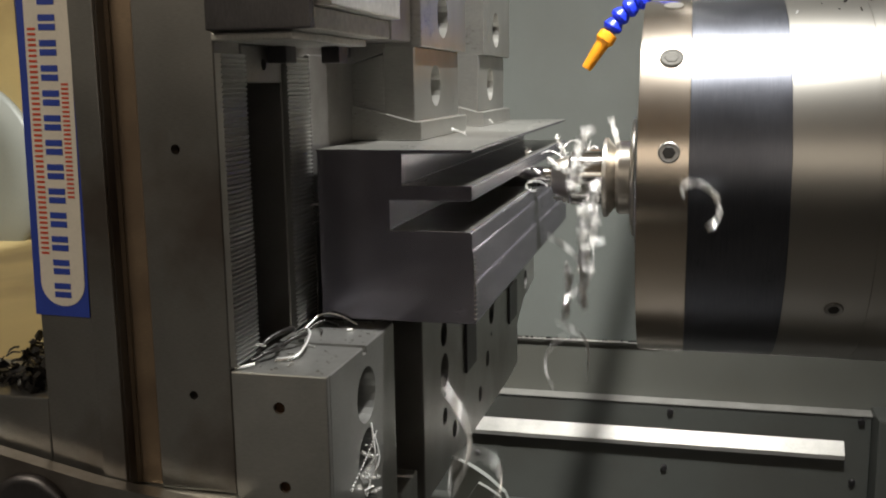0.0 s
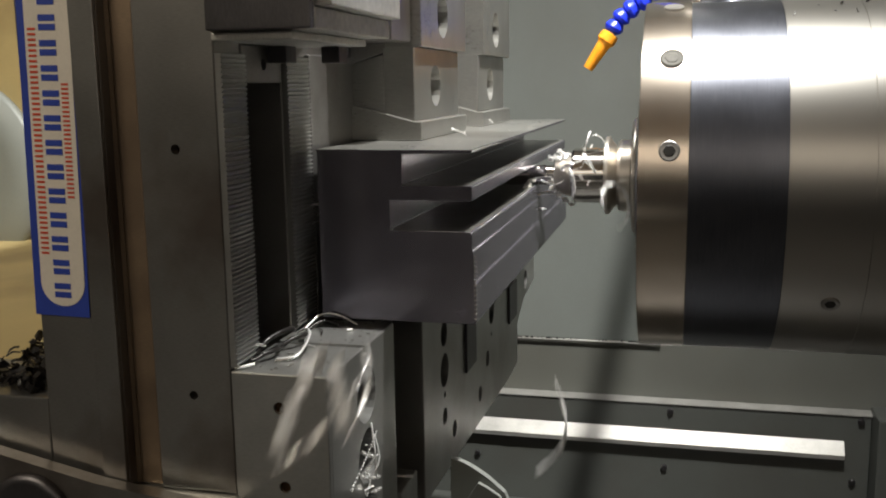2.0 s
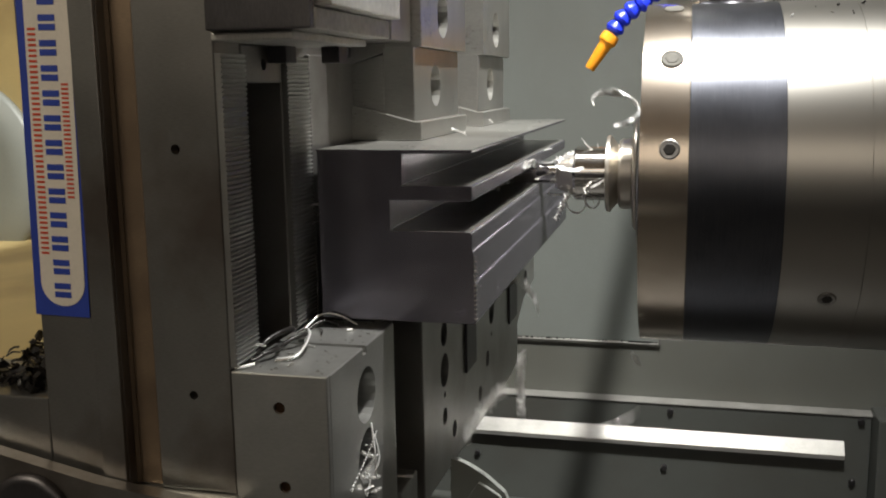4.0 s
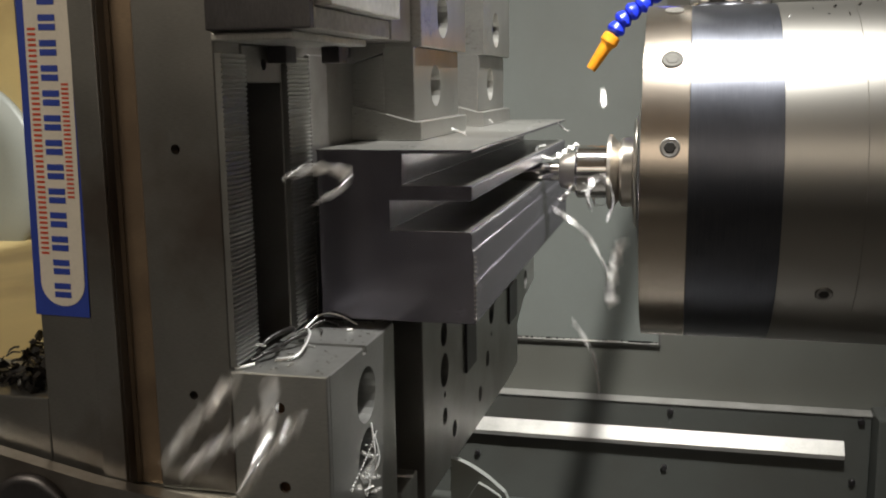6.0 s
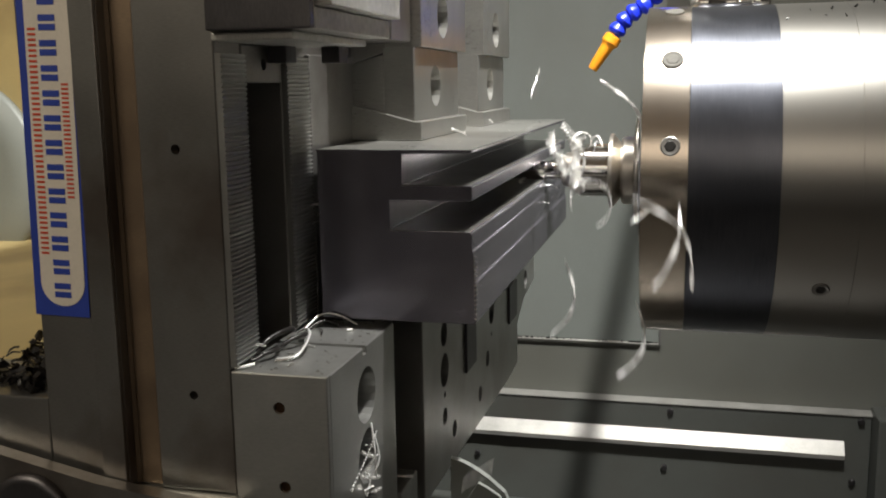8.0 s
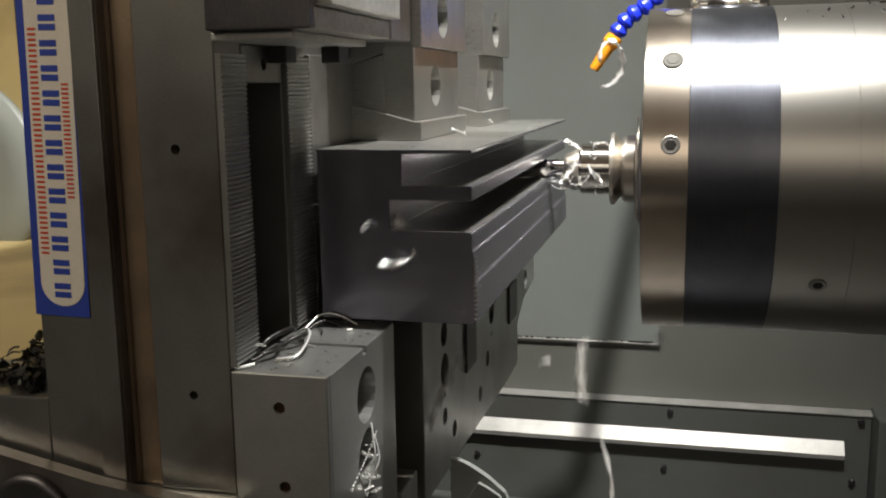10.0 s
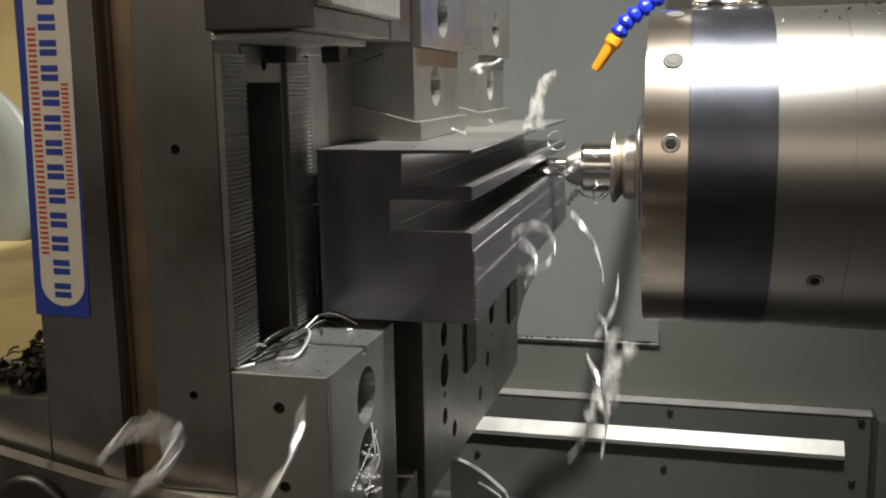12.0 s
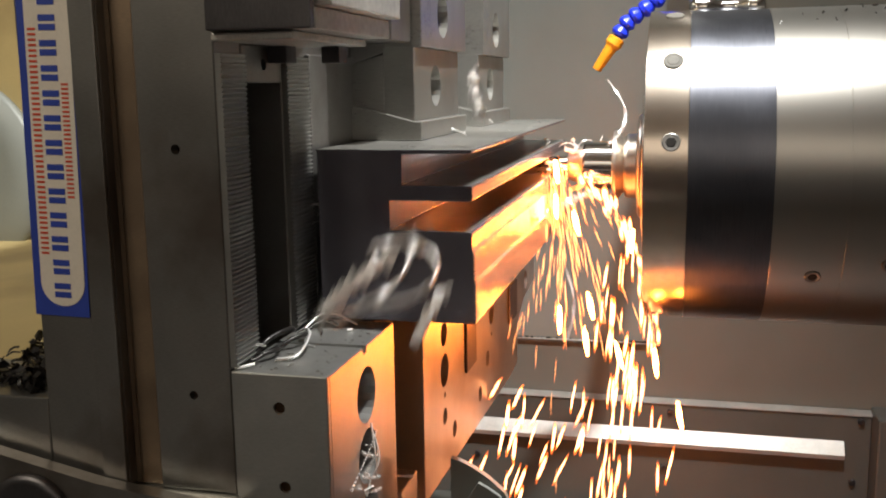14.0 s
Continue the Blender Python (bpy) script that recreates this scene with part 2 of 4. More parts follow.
def back_guard():
    """The stepped sheet metal guard along the foot of the back wall."""
    g = thing("way_guard", "stepped grey sheet metal way guard with a bright steel rail", "machine guard", (0, YB, ZF))
    o = Vector((0, -YB, -ZF))

    def p(name, bm, mat, label=""):
        bm.transform(Matrix.Translation(o))
        return part(name, bm, mat, g, label)
    # recessed upper sheet, its flange, the screwed panel, the sloped rail and the apron
    p("flange", prism("x", [(YB - 0.0004, 1.0850), (YB - 0.0115, 1.0837), (YB - 0.0115, 1.0845), (YB - 0.0004, 1.0870)], XL, 0.19), "ground", "bright steel edge")
    p("panel", box(XL, 0.1815, YB - 0.010, YB + 0.02, 0.95, 1.0835, 0.0006), "guard")
    p("rail", prism("x", [(YB - 0.0102, 1.0578), (YB - 0.0192, 1.0462), (YB - 0.0185, 1.0418), (YB - 0.0102, 1.0410)], -0.35, 0.158), "ground", "bright ground steel rail")
    p("apron", box(XL, XR, YB - 0.05, YB - 0.0105, ZF, 0.972, 0.001), "guard")
    p("end_post", box(0.182, 0.25, YB - 0.04, YB + 0.02, ZF, 1.0905, 0.002), "guard")
    for x, z in ((-0.004, 1.0766), (0.172, 1.0787), (0.167, 1.0175), (-0.009, 1.0175), (-0.2, 1.0175), (0.185, 1.012)):
        s = lathe("y", [(-0.003, 0.0022), (-0.0026, 0.0029), (0, 0.003)], 16, (x, YB - 0.0105, z))
        p("screw", s, "black")


def wall_seam():
    """The lower flange of the wall's inspection panel."""
    ob = part("wall_trim", prism("x", [(YB - 0.0032, 1.1441), (YB - 0.0050, 1.1428), (YB - 0.0050, 1.1424), (YB - 0.0032, 1.1424)], -0.3, -0.0177), "ground")
    tagged(ob, "chip-strewn lower flange of the wall panel", "trim", kind="structure")
    ob2 = part("wall_trim", box(-0.0169, -0.0152, YB - 0.006, YB - 0.0005, 1.1415, 1.158, 0.0003), "wall_dark")
    tagged(ob2, "narrow dark upright end of the wall flange", "trim", kind="structure")


# ---- tombstone and vise ----
def teeth(y0, y1, z0, z1, x0, depth, pitch):
    """A strip with saw teeth across its right face."""
    n = int((z1 - z0) / pitch)
    outline = [(x0 - 0.003, z0)]
    for i in range(n):
        z = z0 + i * pitch
        outline += [(x0 - depth, z), (x0, z + pitch * 0.75)]
    outline += [(x0 - depth, z0 + n * pitch), (x0 - 0.003, z0 + n * pitch)]
    return prism("y", outline, y0, y1)


def tombstone():
    t = thing("tombstone", "dark oily steel tombstone fixture column on a pallet", "fixture", (-0.2, 0.4, 1.259))
    o = Matrix.Translation((0.2, -0.4, -1.259))

    def p(name, bm, mat, label="", parent=None):
        bm.transform(o)
        return part(name, bm, mat, parent or t, label)
    # front skin, with the window of the hollow column beside it
    p("column_face", box(-0.2195, -0.1885, 0.288, 0.33, 1.2595, 1.62), "iron")
    p("lower_rib", box(-0.66, -0.2197, 0.288, 0.33, 1.2595, 1.2905), "iron")
    p("column_edge", box(-0.198, -0.1886, 0.2862, 0.2879, 1.2597, 1.62, 0.0005), "iron")
    p("groove", box(-0.1884, -0.1866, 0.2925, 0.33, 1.2595, 1.62, 0), "iron_brown")
    p("side_bar", box(-0.1865, -0.1772, 0.292, 0.45, 1.2595, 1.62, 0.0012), "iron_brown", "oily brown steel bar")
    p("inner_wall", box(-0.66, -0.1886, 0.62, 0.64, 1.2595, 1.62, 0), "cream", "cream painted inner wall")
    p("inner_floor", box(-0.66, -0.1886, 0.3302, 0.619, 1.2595, 1.2890, 0), "cream", "cream painted ledge strewn with chips")
    p("inner_side", box(-0.2, -0.1887, 0.3302, 0.619, 1.2892, 1.62, 0), "cream")
    bm = lathe("y", [(0, 0.05), (0.001, 0.072), (0.004, 0.074), (0.0085, 0.074), (0.009, 0.07)], 96, (-0.531, 0.6105, 1.339))
    p("boss", bm, "wall", "grey round boss")


def sticker():
    """A vinyl sticker, its lettering blocked out as bars."""
    s = thing("sticker", "white vinyl sticker with blue border and blue and red lettering", "sticker", (-0.2066, 0.2877, 1.40))
    s.rotation_euler = (0, radians(1.3), 0)

    def stadium(w, z0, z1, r):
        pts = []
        for cx, cz, a0 in ((w - r, z1 - r, 0), (-w + r, z1 - r, 90), (-w + r, z0 + r, 180), (w - r, z0 + r, 270)):
            pts += [(cx + r * math.cos(radians(a0 + a)), cz + r * math.sin(radians(a0 + a))) for a in range(0, 91, 10)]
        return pts
    part("backing", prism("y", rect(-0.0124, 0.0090, -0.0785, 0.09), -0.0002, 0), "ink_blue", s, "blue printed border")
    part("field", prism("y", [(u - 0.0008, v) for u, v in stadium(0.0086, -0.0748, 0.088, 0.0083)], -0.0004, -0.00021), "paper", s, "white printed field")

    def glyphs(x0, x1, z_top, pitch, fill, n, mat, stroke):
        """A column of blocked-out letters, each one a pair of bars."""
        y0, y1 = -0.00056, -0.00041
        for i in range(n):
            za = z_top - i * pitch
            zb = za - fill * pitch
            bm = bmesh.new()
            prism("y", rect(x0, x1, zb, zb + stroke), y0, y1, bm=bm)
            prism("y", rect(x0, x1, za - stroke, za), y0, y1, bm=bm)
            part("letter_bar", bm, mat, s)
    glyphs(-0.0040, 0.0024, 0.0332, 0.00832, 0.62, 13, "ink_blue", 0.0021)
    glyphs(-0.0083, -0.0053, 0.0206, 0.00355, 0.72, 22, "ink_red", 0.0008)
    glyphs(0.0034, 0.0060, 0.0023, 0.00305, 0.72, 13, "ink_red", 0.0007)


def vise():
    v = thing("vise_column", "dark steel vise column with serrated jaw strips", "vise", (-0.16, 0.4, 1.259))
    o = Matrix.Translation((0.16, -0.4, -1.259))

    def p(name, bm, mat, label="", parent=None):
        bm.transform(o)
        return part(name, bm, mat, parent or v, label)
    holes = [(-0.1637, 1.3799, 0.0017, 0.006), (-0.1624, 1.2947, 0.0016, 0.006), (-0.1545, 1.436, 0.0016, 0.006), (-0.1637, 1.47, 0.0017, 0.006)]
    p("front_ridge", prism("y", rect(-0.177, -0.148, 1.2595, 1.56), 0.29, 0.309, holes), "iron")
    for x, z, r, d in holes:
        p("thread_insert", lathe("y", [(0, r * 0.98), (0.0004, r * 0.98), (0.0005, r * 0.7)], 20, (x, 0.2945, z)), "brass", "dark brown disc in a threaded hole")
    # black back wall: the slot's shade is put into its colour
    p("slot_shade_wall", box(-0.178, -0.166, 0.3092, 0.3438, 1.2595, 1.56, 0), "black")
    p("rear_ridge", box(-0.178, -0.148, 0.344, 0.69, 1.2595, 1.56), "iron")
    p("jaw_strip", teeth(0.2905, 0.3085, 1.3055, 1.4125, -0.1452, 0.0010, 0.0016), "steel", "finely serrated jaw strip")
    p("jaw_strip", teeth(0.3445, 0.3665, 1.3055, 1.4125, -0.1452, 0.0010, 0.0016), "steel", "finely serrated jaw strip")
    p("rear_jaw_face", box(-0.1479, -0.1455, 0.3668, 0.668, 1.3066, 1.4125, 0.0004), "iron")
    p("bridge_plate", prism("x", rect(0.3095, 0.3435, 1.4015, 1.4145), -0.1475, -0.155, [(0.3275, 1.408, 0.0022, 0.005)]), "iron")


def lower_jaw():
    j = thing("lower_jaw", "machined steel lower jaw block with counterbored screws", "vise jaw", (-0.128, 0.33, 1.2))
    o = Matrix.Translation((0.128, -0.33, -1.2))

    def p(name, bm, mat, label="", parent=None):
        bm.transform(o)
        return part(name, bm, mat, parent or j, label)
    x0, x1 = -0.1477, -0.1127
    fholes = [(-0.1304, 1.2924, 0.0021, 0.0018), (-0.1295, 1.264, 0.0021, 0.0018), (-0.1287, 1.235, 0.0021, 0.0018)]
    p("front_block", prism("y", rect(x0, x1 - 0.0001, 1.2, 1.3042), 0.2895, 0.2917, fholes), "steel")
    prof = [(0.2918, 1.2), (0.366, 1.2), (0.366, 1.3042), (0.3305, 1.3042), (0.3305, 1.3015), (0.327, 1.3015), (0.327, 1.3042), (0.2918, 1.3042)]
    p("rear_block", prism("x", prof, x1, x0, [(0.3296, 1.2853, 0.0108, 0.018), (0.3296, 1.2612, 0.0108, 0.018), (0.3296, 1.2371, 0.0108, 0.018)]), "steel")
    # discs that carry the holes' brown and their shade as colour
    for x, z, r, d in fholes:
        p("thread_insert", lathe("y", [(0, r * 0.98), (0.0005, r * 0.98), (0.0006, r * 0.75)], 20, (x, 0.2906, z)), "brass", "dark brown disc in a threaded hole")
    for z in (1.2853, 1.2612, 1.2371):
        cap_screw(j, Vector((x1 - 0.0115, 0.3296, z)) + o.translation, 0.0088, "x", depth=0.006)


def base_plate():
    b = thing("fixture_base", "grey steel fixture base plate drilled with a row of holes", "fixture plate", (-0.13, 0.55, 1.19))
    o = Matrix.Translation((0.13, -0.55, -1.19))

    def p(name, bm, mat, label="", parent=None):
        bm.transform(o)
        return part(name, bm, mat, parent or b, label)
    prof = [(0.4105, 1.205), (0.64, 1.197), (0.672, 1.199), (0.672, 1.228), (0.7, 1.24), (0.752, 1.2445), (0.752, 1.3058), (0.4105, 1.3058)]
    holes = [(0.4510, 1.2775, 0.0065, 0.02), (0.4512, 1.2585, 0.0085, 0.02), (0.4511, 1.2343, 0.0044, 0.015), (0.4715, 1.2205, 0.0046, 0.015),
             (0.5746, 1.2602, 0.0085, 0.02), (0.561, 1.2331, 0.005, 0.015), (0.538, 1.218, 0.0048, 0.015), (0.709, 1.2529, 0.007, 0.012), (0.4515, 1.2455, 0.0016, 0.006), (0.574, 1.2455, 0.0016, 0.006)]
    p("plate", prism("x", prof, -0.1127, -0.178, holes), "steel")
    # filler between jaw and plate, painted black for the shade in the gap
    p("gap_shade_wall", box(-0.178, -0.135, 0.3665, 0.4100, 1.2, 1.3055, 0), "black")
    p("slot_insert", box(-0.1126, -0.1112, 0.497, 0.522, 1.243, 1.3055, 0.0004), "black", "dark slotted insert")
    p("slot_insert", box(-0.1126, -0.1112, 0.632, 0.662, 1.237, 1.263, 0.0004), "black", "dark slotted insert")
    cap_screw(b, Vector((-0.1165, 0.709, 1.2529)) + o.translation, 0.0062, "x")


def upper_carrier():
    u = thing("upper_jaw_carrier", "dark steel jaw carrier with bright stacked edge bars", "vise jaw", (-0.14, 0.35, 1.413))
    o = Matrix.Translation((0.14, -0.35, -1.413))

    def p(name, bm, mat, label="", parent=None):
        bm.transform(o)
        return part(name, bm, mat, parent or u, label)
    p("carrier_plate", box(-0.1479, -0.1197, 0.2885, 0.362, 1.4148, 1.4174), "ground", "scratched bright plate edge")
    p("edge_bar", box(-0.1479, -0.1118, 0.289, 0.367, 1.4177, 1.4246), "ground", "rough sawn bright bar")
    p("edge_bar", box(-0.1479, -0.1072, 0.291, 0.367, 1.4249, 1.50), "ground", "rough sawn bright bar")
    # thin black slab: the unlit front of the bars put into colour
    p("carrier_shade_front", box(-0.1479, -0.1122, 0.285, 0.2888, 1.4178, 1.5), "black")
    p("stop_block", box(-0.1475, -0.1402, 0.331, 0.341, 1.4085, 1.4146, 0.0004), "black", "small black stop")
    p("stop_block", box(-0.1335, -0.1262, 0.349, 0.358, 1.4085, 1.4146, 0.0004), "black", "small black stop")
    p("carrier_arm", box(-0.1479, -0.118, 0.3902, 0.42, 1.4185, 1.52), "iron")


def clamp(near, far, x_face, x_back):
    """A top clamp: two stacked blocks with a bevelled foot, each screwed through its side."""
    c = thing("top_clamp", "pair of stacked machined steel clamp blocks with socket screws", "clamp", (x_face, near, 1.3754), group="clamps on the workpiece")
    o = Matrix.Translation((-x_face, -near, -1.3754))

    def p(nm, bm, mat, label="", parent=None):
        bm.transform(o)
        return part(nm, bm, mat, parent or c, label)
    mid = (near + far) / 2
    xi = x_face - 0.014
    p("foot", prism("y", [(x_back, 1.3754), (x_face + 0.0035, 1.3754), (x_face + 0.0035, 1.3836), (x_face, 1.3838), (x_back, 1.3918)], near - 0.001, far + 0.004), "clamp", "bevelled clamp foot")
    p("lower_block", prism("x", rect(near + 0.001, far, 1.3840, 1.4165), x_face, xi, [(mid - 0.004, 1.3995, 0.0098, 0.0118)]), "clamp")
    p("upper_block", prism("x", rect(near + 0.0035, far + 0.006, 1.4167, 1.52), x_face + 0.003, xi, [(mid, 1.4325, 0.0105, 0.012), (mid, 1.47, 0.0105, 0.012)]), "clamp")
    p("lower_cheek", prism("y", [(x_back, 1.3920), (xi - 0.0002, 1.3872), (xi - 0.0002, 1.4135), (x_back, 1.4093)], near + 0.0012, far - 0.001), "clamp")
    p("upper_cheek", prism("y", [(x_back, 1.4095), (xi - 0.0002, 1.4145), (xi - 0.0002, 1.52), (x_back, 1.52)], near + 0.0037, far - 0.001), "iron")
    for y, z, r in ((mid - 0.004, 1.3995, 0.0074), (mid, 1.4325, 0.0085), (mid, 1.47, 0.0085)):
        cap_screw(c, Vector((x_face - 0.0085, y, z)) + o.translation, r, "x", depth=0.003)
    return c


# ---- workpiece ----
def workpiece():
    w = thing("workpiece", "long dark milled steel bar with a deep side slot", "workpiece", (-0.11, 0.36, 1.3064))
    prof = [(-0.1418, 1.3752), (-0.0779, 1.3752), (-0.0779, 1.3737), (-0.1060, 1.3733), (-0.1062, 1.3613), (-0.0786, 1.3613), (-0.0780, 1.3607),
            (-0.0780, 1.3556), (-0.0786, 1.3550), (-0.1114, 1.3550), (-0.1114, 1.3434), (-0.0790, 1.3434), (-0.0782, 1.3426),
            (-0.0782, 1.336), (-0.0776, 1.3355), (-0.0776, 1.3235), (-0.0768, 1.3228), (-0.0768, 1.3070), (-0.0774, 1.3064), (-0.1412, 1.3064), (-0.1412, 1.374)]
    bm = prism("y", prof, 0.36, 0.662)
    bm.transform(Matrix.Translation((0.11, -0.36, -1.3064)))
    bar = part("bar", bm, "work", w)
    # upward faces take lighter steel: the overhead light is put into their colour
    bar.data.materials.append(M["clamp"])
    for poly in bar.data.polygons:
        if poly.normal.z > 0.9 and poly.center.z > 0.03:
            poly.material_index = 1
    # fine burrs along the sawn edge
    rnd = random.Random(4)
    for i in range(14):
        z = 1.3085 + i * 0.0019
        bm = box(-0.0776, -0.0764, 0.3594, 0.3612, z, z + 0.0004 + 0.0005 * rnd.random(), 0.0001)
        bm.transform(Matrix.Translation((0.11, -0.36, -1.3064)))
        part("burr", bm, "chrome", w, "bright torn burr")


# ---- pallet ----
def pallet():
    p = thing("pallet", "worn grey steel pallet under the tombstone", "pallet", (-0.25, 0.5, 1.2))
    o = Matrix.Translation((0.25, -0.5, -1.2))

    def q(name, bm, mat, label="", parent=None):
        bm.transform(o)
        return part(name, bm, mat, parent or p, label)
    q("body", box(-0.66, -0.145, 0.286, 0.72, 1.17, 1.2592, 0.002), "steel")
    q("rim", prism("y", [(-0.42, 1.17), (-0.146, 1.17), (-0.146, 1.2575), (-0.1966, 1.2635), (-0.2431, 1.273), (-0.42, 1.308)], 0.2795, 0.2855), "iron")
    q("dark_disc", lathe("y", [(-0.003, 0.014), (-0.002, 0.0165), (0, 0.017)], 48, (-0.2235, 0.2794, 1.2485)), "black", "round dark disc on the pallet rim")
    q("sheet_lip", prism("y", [(-0.0972, 1.2342), (-0.093, 1.2332), (-0.0896, 1.2318), (-0.0845, 1.2290), (-0.0798, 1.2259), (-0.0727, 1.2199), (-0.0697, 1.2129), (-0.072, 1.19), (-0.0975, 1.19)], 0.398, 0.4015), "wall", "bent grey sheet lip")
    q("lip_edge", prism("y", [(-0.0842, 1.2245), (-0.0800, 1.2225), (-0.0745, 1.2190), (-0.0715, 1.2125), (-0.0735, 1.19), (-0.0975, 1.19), (-0.0975, 1.2035)], 0.3955, 0.3978), "wall", "bright folded edge of the lip")
    q("lip_flank", box(-0.112, -0.0976, 0.36, 0.4, 1.17, 1.196, 0.001), "steel")
    q("foot_block", box(-0.136, -0.1128, 0.372, 0.398, 1.17, 1.2275, 0.001), "steel")
    q("skirt", box(-0.6, -0.12, 0.34, 0.45, 1.1205, 1.1698, 0.002), "steel")
    # pallet pillar down to the tub floor
    q("pillar", lathe("z", [(ZF, 0.2), (ZF + 0.03, 0.17), (1.1203, 0.17)], 64, (-0.33, 0.5, 0)), "iron")


# ---- spindle head ----
HEAD0 = Vector((0.0, 0.525, 1.349))


def spindle_head():
    h = thing("spindle_head", "cylindrical steel spindle head with a dark blued band", "spindle", HEAD0)

    def p(name, bm, mat, label="", parent=None):
        return part(name, bm, mat, parent or h, label)
    R = 0.0915

    def shell(x0, x1, r, inner=0.06, ch=0.0004):
        """A hollow ring along x."""
        bm = bmesh.new()
        k = 128
        prof = [(x0, inner), (x0, r - ch), (x0 + ch, r), (x1 - ch, r), (x1, r - ch), (x1, inner)]
        rings = [[bm.verts.new((w, q * math.cos(math.tau * i / k), q * math.sin(math.tau * i / k))) for i in range(k)] for w, q in prof]
        for a, b in zip(rings, rings[1:] + rings[:1]):
            for i in range(k):
                bm.faces.new((a[i], a[(i + 1) % k], b[(i + 1) % k], b[i]))
        return bm
    ring = smooth_sharp(p("nose_ring", shell(-0.0195, 0.0033, R, ch=0.00025), "nose", "bright turned nose ring"))
    smooth_sharp(p("band", shell(0.0033, 0.0461, R - 0.0004, ch=0.0001), "band", "dark blued band with wiped marks"))
    smooth_sharp(p("housing", shell(0.0461, 0.0821, R - 0.0002, ch=0.0001), "housing"))
    smooth_sharp(p("housing", shell(0.0821, 0.42, R, ch=0.0001), "housing"))
    p("face_plate", lathe("x", [(-0.0225, 0.043), (-0.0215, 0.0445), (-0.0197, 0.0445)], 64), "steel")
    p("bore_cover", lathe("x", [(-0.0196, 0.0595), (-0.012, 0.0595)], 64), "black")
    p("rear_cover", lathe("x", [(0.41, 0.0595), (0.419, 0.0595)], 64), "black")
    p("fitting", lathe("x", [(0.002, 0.004), (0.006, 0.0065), (0.016, 0.0065), (0.018, 0.0045), (0.034, 0.0045), (0.036, 0.007), (0.046, 0.007), (0.048, 0.003)], 24, (0, 0.035, R + 0.004)), "chrome", "small bright pipe fitting")
    p("fitting_base", box(0.0, 0.05, 0.03, 0.05, 0.06, R - 0.001, 0.001), "steel")
    rnd = random.Random(31)
    bm = bmesh.new()
    for i in range(70):
        a, x, d = radians(rnd.uniform(62, 112)), rnd.uniform(0.05, 0.3), rnd.uniform(0.0003, 0.0011)
        m = Matrix.Translation((x, -(R + 0.0004) * math.cos(a), (R + 0.0004) * math.sin(a))) @ Euler((a, rnd.uniform(0, 3), rnd.uniform(0, 3))).to_matrix().to_4x4()
        bmesh.ops.create_cube(bm, size=1, matrix=m @ Matrix.Diagonal((d * rnd.uniform(1, 4), d, d * 0.5, 1)))
    tagged(p("swarf_specks", bm, "chip_dark", "fine dark swarf stuck on the housing"), kind="stuff")
    # radial screws and drilled holes on the rings
    for x, ang, r, mat, up in ((-0.0055, 42, 0.0055, "putty", 0.0003), (-0.0055, 12.5, 0.0048, "iron", 0.0001), (0.068, -34, 0.0042, "iron", 0.0),
                               (0.104, 45, 0.004, "iron", 0.0006), (0.104, 34, 0.004, "iron", 0.0006), (0.104, -12, 0.004, "iron", 0.0006), (0.104, -28, 0.004, "iron", 0.0006),
                               (-0.0055, 72, 0.005, "putty", 0.0003)):
        a = radians(ang)
        n = Vector((0, -math.cos(a), math.sin(a)))
        bm = lathe("z", [(-0.004, r), (up + 0.0003, r), (up + 0.0007, r * 0.88), (up + 0.0005, r * 0.7), (up + 0.0005, r * 0.2)], 28)
        bm.transform(Matrix.Translation(Vector((x, 0, 0)) + n * (R - 0.0002)) @ turned(n))
        s = smooth_sharp(p("plug_screw", bm, mat))
        # raised hexagon; the shade inside a socket is put into its dark colour
        bm = lathe("z", [(up, r * 0.6), (up + 0.0006, r * 0.62), (up + 0.00062, r * 0.5)], 6)
        bm.transform(Matrix.Translation(Vector((x, 0, 0)) + n * (R - 0.0002)) @ turned(n))
        p("socket", bm, "hole" if mat != "putty" else "putty", "raised dark hexagon standing in for a socket", s)
    return h


